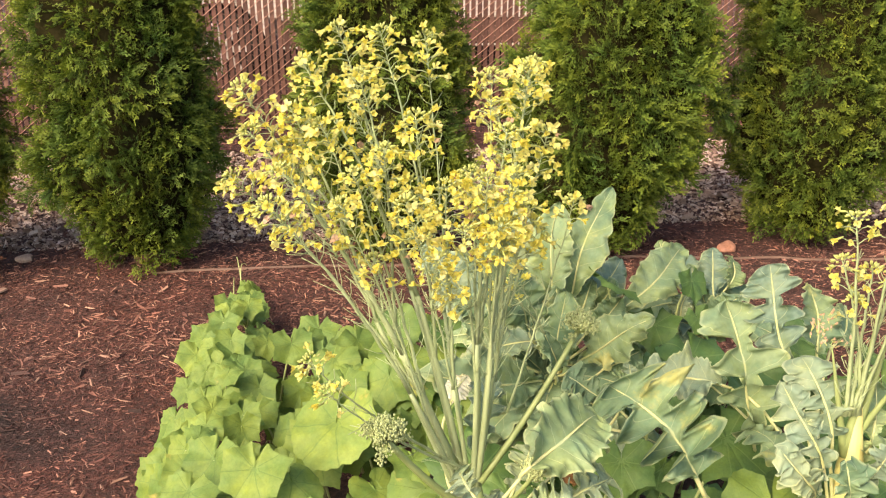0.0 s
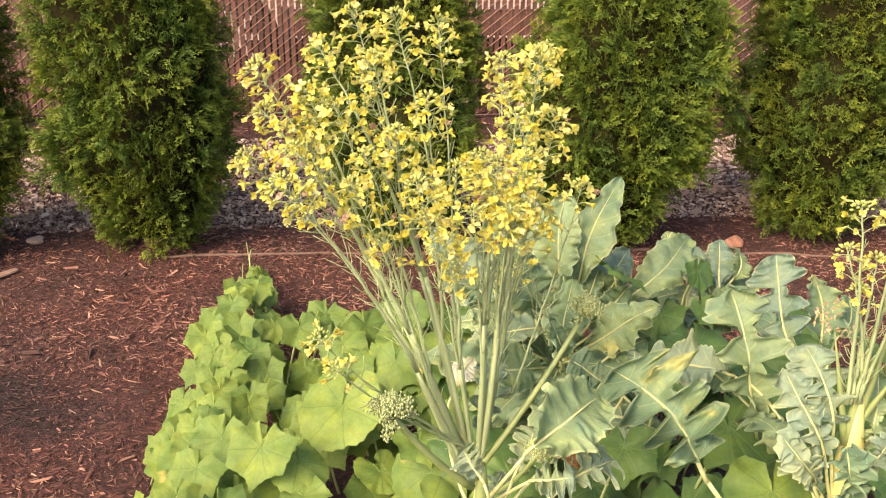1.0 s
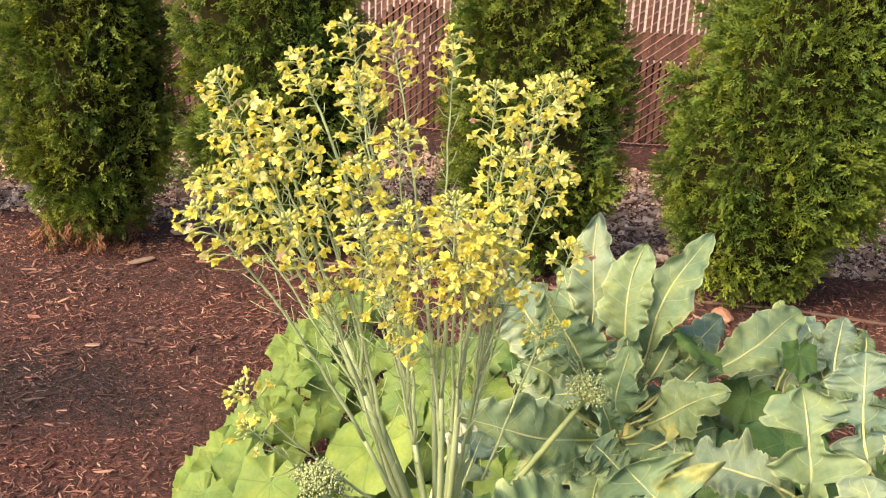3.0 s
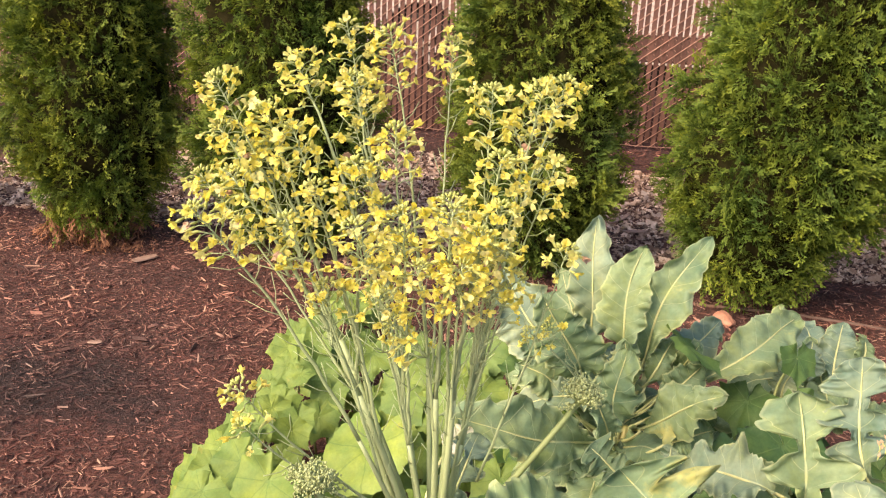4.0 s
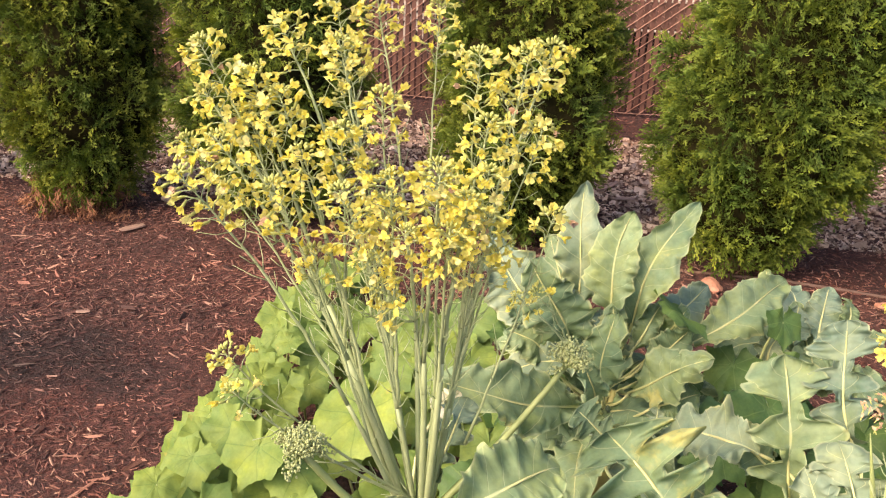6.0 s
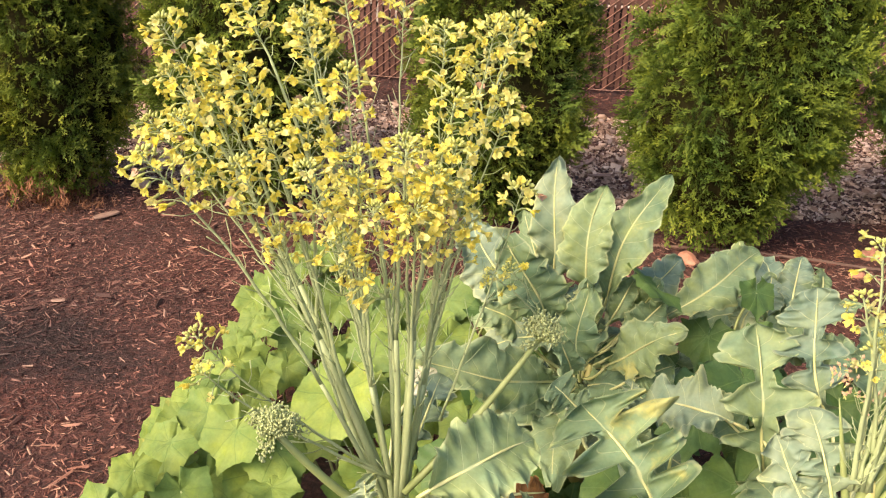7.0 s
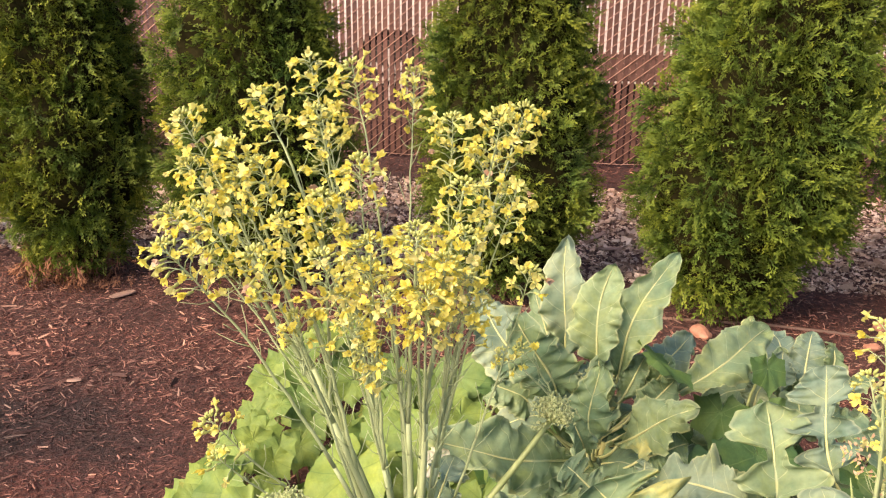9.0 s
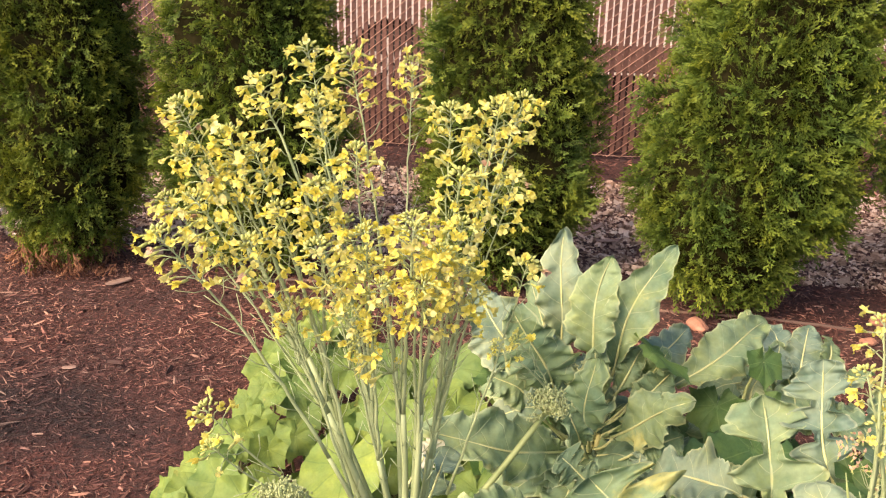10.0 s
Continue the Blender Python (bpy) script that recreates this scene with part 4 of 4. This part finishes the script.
    broc_leaf(BR, (0.397, 0.060, 0.556), (0.388, 0.020, 0.660), 0.070, (0, -0.5, 0.85), "lobed", 32)
    broc_leaf(BR, (0.443, 0.100, 0.586), (0.495, 0.140, 0.711), 0.080, (0.2, -0.9, 0.4), "lobed", 34)
    broc_leaf(BR, (0.442, 0.100, 0.566), (0.473, 0.060, 0.650), 0.060, (0.2, -0.7, 0.7), "lobed", 36)
    broc_leaf(BR, (0.541, 0.400, 0.605), (0.547, 0.460, 0.731), 0.085, (0.1, -1, 0.3), "entire", 35)
    broc_leaf(BR, (0.576, 0.420, 0.615), (0.631, 0.480, 0.673), 0.080, (0.2, -1, 0.3), "entire", 37)
    broc_leaf(BR, (0.352, 0.320, 0.607), (0.194, 0.380, 0.593), 0.100, (0, -0.5, 0.85), "entire", 39)
    broc_leaf(BR, (0.381, 0.360, 0.547), (0.268, 0.400, 0.604), 0.075, (-0.1, -0.6, 0.8), "entire", 41)
    broc_leaf(BR, (0.393, 0.100, 0.550), (0.322, 0.080, 0.647), 0.060, (-0.2, -0.8, 0.6), "lobed", 42)
    broc_leaf(BM, (0.161, 0.340, 0.575), (0.081, 0.360, 0.629), 0.070, (-0.1, -0.7, 0.7), "lobed", 43)
    broc_leaf(BM, (0.181, 0.360, 0.588), (0.201, 0.400, 0.622), 0.030, (-0.1, -0.9, 0.4), "lobed", 45)
    broc_leaf(MB, (-0.066, 0.000, 0.691), (0.063, 0.080, 0.730), 0.105, (0.0, -0.82, 0.58), "entire", 44)
    broc_leaf(MB, (-0.106, 0.140, 0.600), (-0.073, 0.240, 0.708), 0.055, (-0.3, -1, 0.2), "lobed", 48)
    broc_leaf(MB, (-0.066, 0.080, 0.592), (-0.024, 0.140, 0.641), 0.055, (-0.1, -0.9, 0.4), "lobed", 51)
    broc_leaf(MB, (-0.012, 0.020, 0.620), (0.074, 0.060, 0.638), 0.070, (0.1, -0.6, 0.8), "lobed", 54)
    broc_leaf(MB, (-0.114, 0.020, 0.637), (-0.139, 0.060, 0.663), 0.050, (-0.2, -0.8, 0.5), "lobed", 57)
    broc_leaf(MB, (-0.054, 0.020, 0.637), (-0.000, 0.000, 0.656), 0.060, (0.1, -0.5, 0.85), "lobed", 66)
    broc_leaf(BR, (0.406, 0.100, 0.628), (0.371, 0.150, 0.754), 0.075, (-0.1, -1, 0.3), "lobed", 72)
    broc_leaf(BM, (0.208, 0.720, 0.516), (0.274, 0.700, 0.604), 0.075, (0.1, -0.8, 0.6), "entire", 73)
    broc_leaf(BM, (0.103, 0.740, 0.519), (0.060, 0.760, 0.613), 0.070, (0.2, -0.9, 0.4), "entire", 75)
    broc_leaf(BM, (0.158, 0.780, 0.514), (0.204, 0.820, 0.620), 0.075, (0.2, -1, 0.3), "entire", 78)
    broc_leaf(BM, (0.030, 0.720, 0.499), (-0.046, 0.700, 0.569), 0.080, (0, -0.6, 0.8), "entire", 79)
    # lower leaves all round each stalk
    rng = random.Random(21)
    for plant, n, low, high, reach in ((MB, 7, 0.30, 0.50, 0.12), (BM, 14, 0.24, 0.40, 0.24), (BM, 13, 0.38, 0.50, 0.20), (BS, 10, 0.22, 0.42, 0.19), (BS, 8, 0.36, 0.46, 0.16), (BR, 12, 0.22, 0.50, 0.22)):
        for k in range(n):
            a = 2 * math.pi * (k + rng.uniform(-0.3, 0.3)) / n
            z = rng.uniform(low, high)
            base = plant.location + Vector((0, 0, z))
            if plant is BR and math.sin(a) < -0.2 and z > 0.33:
                z -= 0.2
                base.z = z
            l = reach * rng.uniform(0.75, 1.2)
            tip = base + Vector((math.cos(a) * l, math.sin(a) * l, rng.uniform(-0.04, 0.12)))
            broc_leaf(plant, base, tip, rng.uniform(0.075, 0.11) * (0.65 if plant is MB else 1), (-0.2 * math.cos(a), -0.25, 1), "lobed" if plant in (MB, BR) else "entire", 60 + k + 20 * n)


def build_flowers():
    rng = random.Random(11)
    tips = [(-0.276, 0.337, 1.208), (-0.217, 0.325, 1.203), (-0.149, 0.392, 1.185), (-0.40, 0.212, 1.153), (-0.323, 0.271, 1.173), (-0.077, 0.227, 1.16)]
    tips += [(-0.022, 0.25, 1.163), (0.002, 0.338, 1.153), (-0.392, 0.20, 1.098), (-0.336, 0.20, 1.125), (-0.179, 0.188, 1.115), (-0.058, 0.20, 1.09)]
    tips += [(0.002, 0.22, 1.085), (-0.052, 0.16, 1.045), (-0.11, 0.17, 1.045), (-0.22, 0.17, 1.078), (-0.25, 0.27, 1.155), (-0.30, 0.19, 1.11)]
    tips += [(-0.362, 0.05, 1.05), (-0.42, 0.20, 1.04), (-0.35, 0.12, 1.07), (-0.279, 0.10, 1.03), (-0.20, 0.08, 1.036), (-0.151, 0.10, 1.051)]
    tips += [(-0.098, 0.10, 1.055), (-0.066, 0.10, 1.035), (-0.129, 0.08, 0.998), (-0.083, 0.08, 1.005), (-0.044, 0.11, 1.016), (-0.262, 0.15, 1.054)]
    # main stems leave the top of the stalk; each forks half way up into two to four flowering stems
    order = sorted(range(len(tips)), key=lambda i: math.atan2(tips[i][1] - 0.17, tips[i][0] + 0.15))
    loc = MB.location
    for g in range(0, len(order), 2):
        some = [Vector(tips[i]) for i in order[g:g + 2]]
        mean = sum(some, Vector()) / len(some)
        a = Vector((-0.11 + 0.05 * (mean.x + 0.15) + rng.uniform(-0.004, 0.004), 0.13 + 0.06 * (mean.y - 0.17), 0.555 + rng.uniform(0, 0.03)))
        girth = rng.uniform(0.0037, 0.0056)
        fork = a.lerp(mean, rng.uniform(0.38, 0.55)) + Vector((rng.uniform(-0.005, 0.005), 0, 0.008))
        path = bezier(a, a.lerp(fork, 0.5) + Vector((rng.uniform(-0.006, 0.006), 0, 0.01)), fork, 7)
        V, F = tubes([[(p - loc, girth * (1 - 0.3 * k / 6)) for k, p in enumerate(path)]], 8)
        child("main_stem", mesh_of("main_stem", V, F, M_STEM), MB)
        for k, tip in enumerate(some):
            start = path[(4, 6)[k]]
            raceme(MB, start, tip, rng, girth * (0.55, 0.7)[k], rng.uniform(0.06, 0.09), 24, 0.05)
            if rng.random() < 0.62:   # a shorter side shoot
                low = start.lerp(tip, 0.55)
                inward = 1 if tip.x < -0.17 else -1
                end = tip + Vector((inward * rng.uniform(-0.02, 0.06), rng.uniform(-0.02, 0.03), rng.uniform(-0.085, -0.03)))
                raceme(MB, low, end, rng, 0.0016, rng.uniform(0.045, 0.065), 14, 0.1)
    bud_head(MB, (-0.10, 0.12, 0.60), (0.054, 0.21, 0.785), rng, 0.030, 0.0052)
    bud_head(MB, (-0.12, 0.09, 0.58), (-0.232, 0.035, 0.735), rng, 0.034, 0.006)
    bud_head(MB, (-0.09, 0.10, 0.56), (-0.034, 0.060, 0.653), rng, 0.016, 0.004)
    for tip, n in (((-0.325, 0.051, 0.845), 8), ((-0.303, 0.012, 0.822), 6)):   # a low side shoot that leans out over the vine
        raceme(MB, (-0.115, 0.12, 0.62), tip, rng, 0.0024, 0.04, n, -0.25)
    raceme(MB, (-0.06, 0.14, 0.70), (0.023, 0.151, 1.006), rng, 0.002, 0.04, 9, -0.15)     # a thin stem apart from the rest
    for tip in ((-0.025, 0.460, 0.749), (0.004, 0.460, 0.761)):   # a late shoot low down
        raceme(BM, (0.072, 0.500, 0.635), tip, rng, 0.0022, 0.035, 6, 0.1)
    for tip, n in (((0.366, 0.12, 0.985), 9), ((0.402, 0.08, 1.0), 10), ((0.362, 0.13, 0.92), 7), ((0.385, 0.12, 0.865), 6), ((0.44, 0.10, 0.985), 10), ((0.47, 0.09, 0.94), 9), ((0.415, 0.14, 0.90), 8)):
        raceme(BR, (0.425 + rng.uniform(-0.012, 0.012), 0.095, 0.69), Vector(tip) + Vector((0.03, 0, -0.005)), rng, 0.0036, 0.05, n, 0.25)
    for tip, r in (((0.385, 0.11, 0.80), 0.006), ((0.44, 0.10, 0.86), 0.0085), ((0.475, 0.12, 0.84), 0.008), ((0.50, 0.08, 0.78), 0.006)):
        path = bezier((0.428, 0.10, 0.62), (0.428 + 0.6 * (tip[0] - 0.428), 0.10, 0.72), tip, 7)
        V, F = tubes([[(p - BR.location, r * (1.1 - 1.0 * k / 6)) for k, p in enumerate(path)]], 9)
        child("branch", mesh_of("branch", V, F, M_HEADSTALK), BR)
    for k in range(34):     # a spent flower cluster beside the stalk
        q = Vector((0.428, 0.193, 0.772)) + Vector((rng.gauss(0, 0.014), rng.gauss(0, 0.014), rng.gauss(0, 0.014)))
        child("flower", rng.choice(WITHERED), BR, Matrix.Translation(q - BR.location) @ pose(0, 0, 0, rng.uniform(-60, 60), rng.uniform(-60, 60), 0) @ Matrix.Diagonal((0.5, 0.5, 0.5, 1)), "withered pinkish-brown flower")


def build_vines():
    rng = random.Random(5)
    left = empty("cucumber_vine", (-0.62, 1.2, 0.0), "low sprawling cucumber vine with light green angular leaves", "cucumber plant", "vines in the bed")

    def mound(x0, x1, y0, y1, h0, h1, tip):
        """Overlapping leaves on a long mound, their tips hanging outwards and to the front."""
        y = y0
        while y < y1:
            near = 1 - (y - y0) / (y1 - y0)
            pinch = min(1.0, max(0.0, (y1 - y) / tip)) ** 0.7
            mid, half = (x0 + x1) / 2, (x1 - x0) / 2 * (0.12 + 0.88 * pinch)
            n = max(2, round(2 * half / 0.066))
            for k in range(n):
                s = -1 + 2 * (k + 0.5 + rng.uniform(-0.4, 0.4)) / n
                x = mid + s * half
                h = (h1 + (h0 - h1) * near) * (0.35 + 0.65 * pinch)
                z = max(0.035, h * (1 - 0.72 * abs(s) ** 2.2) + rng.uniform(-0.06, 0.025))
                size = rng.uniform(0.043, 0.064) * (0.9 + 0.3 * near) * (0.75 + 0.25 * pinch)
                vine_leaf(left, CUKE, (x, y + rng.uniform(-0.03, 0.03), z), size, 180 + 46 * s + rng.uniform(-30, 30), rng.uniform(-62, -24) - 8 * abs(s), rng)
            y += 0.062

    mound(-0.765, -0.56, 1.35, 2.17, 0.22, 0.13, 0.5)
    mound(-0.765, -0.44, 0.42, 1.45, 0.34, 0.2, 0.1)
    mound(-0.47, -0.20, 0.75, 1.62, 0.32, 0.17, 0.3)
    V, F = tubes([[(Vector((-0.66 + 0.06 * math.sin(y * 5), y, 0.04 + 0.02 * math.sin(9 * y))) - left.location, 0.005 - 0.0015 * y) for y in (0.4 + 0.12 * i for i in range(16))]], 6)
    child("runner", mesh_of("runner", V, F, M_VINE), left)
    for end, reach in (((-0.71, 2.25, 0.12), 0.1), ((-0.675, 2.24, 0.09), 0.13)):
        V, F = tubes([[(Vector(p) - left.location, 0.0016) for p in bezier((-0.69, 2.16, 0.04), (-0.70, 2.22, reach), end, 6)]], 5)
        child("tendril", mesh_of("tendril", V, F, M_VINE), left)
    mid = empty("squash_plant", (-0.30, 0.6, 0.0), "squash plant with broad rounded light green leaves", "squash plant", "vines in the bed")
    vine_leaf(mid, SQUASH[:1], (-0.318, 0.66, 0.37), 0.105, 150, -38, rng)
    for at, size, turn, tilt in (((-0.47, 0.52, 0.37), 0.085, 165, -28), ((-0.20, 0.86, 0.36), 0.09, 160, -30), ((-0.56, 0.62, 0.33), 0.085, 150, -30)):
        vine_leaf(mid, CUKE, at, size, turn, tilt - 14, rng)
    for k in range(60):
        x, y = rng.uniform(-0.45, 0.04), rng.uniform(0.3, 1.45)
        z = 0.34 - 0.1 * abs(y - 0.7) + rng.uniform(-0.1, 0.03)
        vine_leaf(mid, SQUASH[:2] + CUKE, (x, y, z), rng.uniform(0.05, 0.085), rng.uniform(130, 230), rng.uniform(-50, -12), rng)
    low = empty("squash_plant", (0.35, 0.75, 0.0), "dark green squash plant under the broccoli leaves", "squash plant", "vines in the bed")
    for k in range(150):
        x, y = rng.uniform(-0.06, 1.0), rng.uniform(-0.15, 1.2)
        z = rng.uniform(0.14, 0.36)
        vine_leaf(low, DARK, (x, y, z), rng.uniform(0.065, 0.115), rng.uniform(110, 260), rng.uniform(-50, -10), rng)
    for at, size, turn, tilt, kind in (((0.365, 0.16, 0.49), 0.085, 175, -30, SQUASH), ((0.36, 0.33, 0.50), 0.10, 190, -30, DARK), ((0.30, 0.62, 0.48), 0.09, 170, -25, DARK), ((0.44, 0.70, 0.46), 0.10, 200, -30, DARK), ((0.20, 0.40, 0.42), 0.08, 160, -30, DARK), ((0.33, 0.54, 0.47), 0.075, 170, -35, DARK), ((0.38, 0.78, 0.50), 0.07, 150, -40, DARK), ((0.46, 0.74, 0.53), 0.05, 210, -50, DARK), ((0.243, 0.700, 0.640), 0.085, -72, -36, DARK), ((0.454, 0.780, 0.602), 0.05, 205, -62, DARK), ((0.27, 0.85, 0.44), 0.05, 220, -40, CUKE)):
        vine_leaf(low, kind, at, size, turn, tilt, rng)


def rock(name, at, size, mat, label, category, seed, group=""):
    """An angular stone: a ball pushed about by noise."""
    bm = bmesh.new()
    bmesh.ops.create_icosphere(bm, subdivisions=3, radius=0.5)
    for v in bm.verts:
        v.co *= 1 + 0.45 * noise.noise(v.co * 1.7 + Vector((seed * 7.1, 0, 0))) + 0.12 * noise.noise(v.co * 6)
        v.co = Vector((v.co.x * size[0], v.co.y * size[1], v.co.z * size[2]))
    me = bpy.data.meshes.new(name)
    bm.to_mesh(me)
    bm.free()
    me.materials.append(mat)
    ob = new(name, me)
    ob.location = (at[0], at[1], ground_z(at[0], at[1]) + size[2] * 0.28)
    ob.rotation_euler = (0, 0, seed)
    tagged(ob, label, category, group)


def splinter(at, length, width, turn, label, seed):
    """A split piece of pale wood lying on the ground, thicker in the middle and torn at its ends."""
    rng = np.random.default_rng(seed)
    V, F = [], []
    n = 7
    for i in range(n):
        t = i / (n - 1)
        w = width * (0.35 + 0.65 * math.sin(math.pi * (0.12 + 0.76 * t))) * rng.uniform(0.85, 1.1)
        h = 0.12 * width * rng.uniform(0.8, 1.2)
        x = length * (t - 0.5)
        V += [(x, -w / 2, 0), (x, w / 2, 0), (x, w * 0.4, h), (x, -w * 0.4, h)]
    for i in range(n - 1):
        for k in range(4):
            k2 = (k + 1) % 4
            F.append((i * 4 + k, i * 4 + k2, i * 4 + 4 + k2, i * 4 + 4 + k))
    F += [(3, 2, 1, 0), tuple(4 * (n - 1) + k for k in range(4))]
    ob = new("wood_chip", mesh_of("wood_chip", V, F, M_PALEWOOD, smooth=False))
    ob.matrix_world = pose(at[0], at[1], ground_z(at[0], at[1]) + 0.012, 3, 2, turn)
    tagged(ob, label, "wood chip", "large wood chips")


def build_small():
    pts = [(-1.06 + 0.1 * i, 2.405 - 0.0012 * i * i * 0.14 + 0.008 * math.sin(i * 1.1)) for i in range(31)]
    V, F = tubes([[(Vector((x, y, ground_z(x, y) + 0.003)), 0.0065) for x, y in pts]], 8)
    tagged(new("drip_hose", mesh_of("drip_hose", V, F, M_HOSE)), "thin brown irrigation hose lying on the mulch", "hose")
    rock("red_stone", (1.27, 2.42), (0.09, 0.07, 0.05), M_BRICK, "small reddish-orange stone on the mulch", "stone", 1, "red stones by the hose")
    rock("red_stone", (0.585, 2.22), (0.10, 0.06, 0.04), M_BRICK, "small reddish-orange stone on the mulch", "stone", 2, "red stones by the hose")
    rock("red_stone", (1.16, 2.21), (0.055, 0.04, 0.035), M_BRICK, "small reddish-orange stone on the mulch", "stone", 3, "red stones by the hose")
    rock("grey_stone", (-1.60, 2.60), (0.07, 0.05, 0.035), M_STONE, "flat grey stone at the edge of the gravel", "stone", 4)
    splinter((0.235, 3.26), 0.19, 0.032, 60, "long pale splinter of wood on the gravel", 1)
    splinter((0.30, 3.10), 0.11, 0.03, 15, "pale piece of wood on the gravel", 5)
    splinter((-1.61, 2.27), 0.10, 0.04, 55, "flat pale wood chip on the mulch", 2)
    splinter((-1.432, 1.575), 0.042, 0.02, 20, "thin pale wood chip on the mulch", 3)
    # a pale leaf underside under the flower stems, caught light painted in, and a dead brown leaf
    broc_leaf(MB, (-0.126, 0.300, 0.615), (-0.089, 0.330, 0.655), 0.04, (-0.2, -1, 0.3), "entire", 999)
    broc_leaf(MB, (0.020, 0.200, 0.541), (0.086, 0.240, 0.529), 0.05, (0, -0.7, 0.7), "entire", 998)
    # dead brown sprays round the foot of one tree
    rng = np.random.default_rng(77)
    V, F = [], []
    for k in range(150):
        sv, sf, su = frond_shape(rng)
        a = rng.uniform(-2.9, -0.3)
        r = rng.uniform(0.12, 0.27)
        R = np.array(Euler((rng.uniform(-1.9, -0.4), rng.uniform(-0.5, 0.5), rng.uniform(0, 6.28))).to_matrix())
        o = len(V)
        V += list((sv * rng.uniform(0.05, 0.1)) @ R.T + (r * math.cos(a), r * math.sin(a), abs(rng.normal(0.03, 0.07)) + 0.015))
        F += [tuple(i + o for i in f) for f in sf]
    ob = new("dead_sprays", mesh_of("dead_sprays", V, F, M_DRY, smooth=False))
    ob.location = (-1.88, 2.50, ground_z(-1.88, 2.5))
    tagged(ob, "withered reddish-brown sprays round the foot of a tree", "dead foliage", kind="stuff")


build_ground()
build_fence()
build_car()
build_trees()
build_broccoli()
build_flowers()
build_vines()
build_small()


def bed_free(x, y, rng):
    """No loose mulch under the leaves; plenty where the path shows."""
    if -0.5 < x < 1.2 and 0 < y < 1.0:
        return False
    away = max(-2.3 - x, x - 2.1, 0.45 - y, 0.0)
    return rng.random() < 0.05 + 0.95 * math.exp(-away / 0.35)


def patchy(x, y, rng):
    """The pale shreds lie in drifts."""
    return bed_free(x, y, rng) and rng.random() < 0.22 + 0.78 * min(1, max(0, 0.45 + 1.6 * noise.noise(Vector((x * 1.9, y * 1.9, 11)))))


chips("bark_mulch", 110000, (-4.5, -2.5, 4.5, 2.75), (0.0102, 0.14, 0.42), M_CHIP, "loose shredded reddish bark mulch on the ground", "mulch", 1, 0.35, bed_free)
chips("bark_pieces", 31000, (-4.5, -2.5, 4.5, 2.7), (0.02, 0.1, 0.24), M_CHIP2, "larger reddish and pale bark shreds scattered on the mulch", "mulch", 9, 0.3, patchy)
chips("bark_mulch", 6000, (-2.9, 3.95, 2.5, 4.62), (0.018, 0.14, 0.4), M_CHIP, "reddish bark mulch along the foot of the fence", "mulch", 3, 0.35)
chips("gravel", 46000, (-2.9, 2.70, 2.5, 4.05), (0.015, 0.35, 0.8), M_STONE, "pale grey and pink gravel behind the trees", "gravel", 2, 0.5)
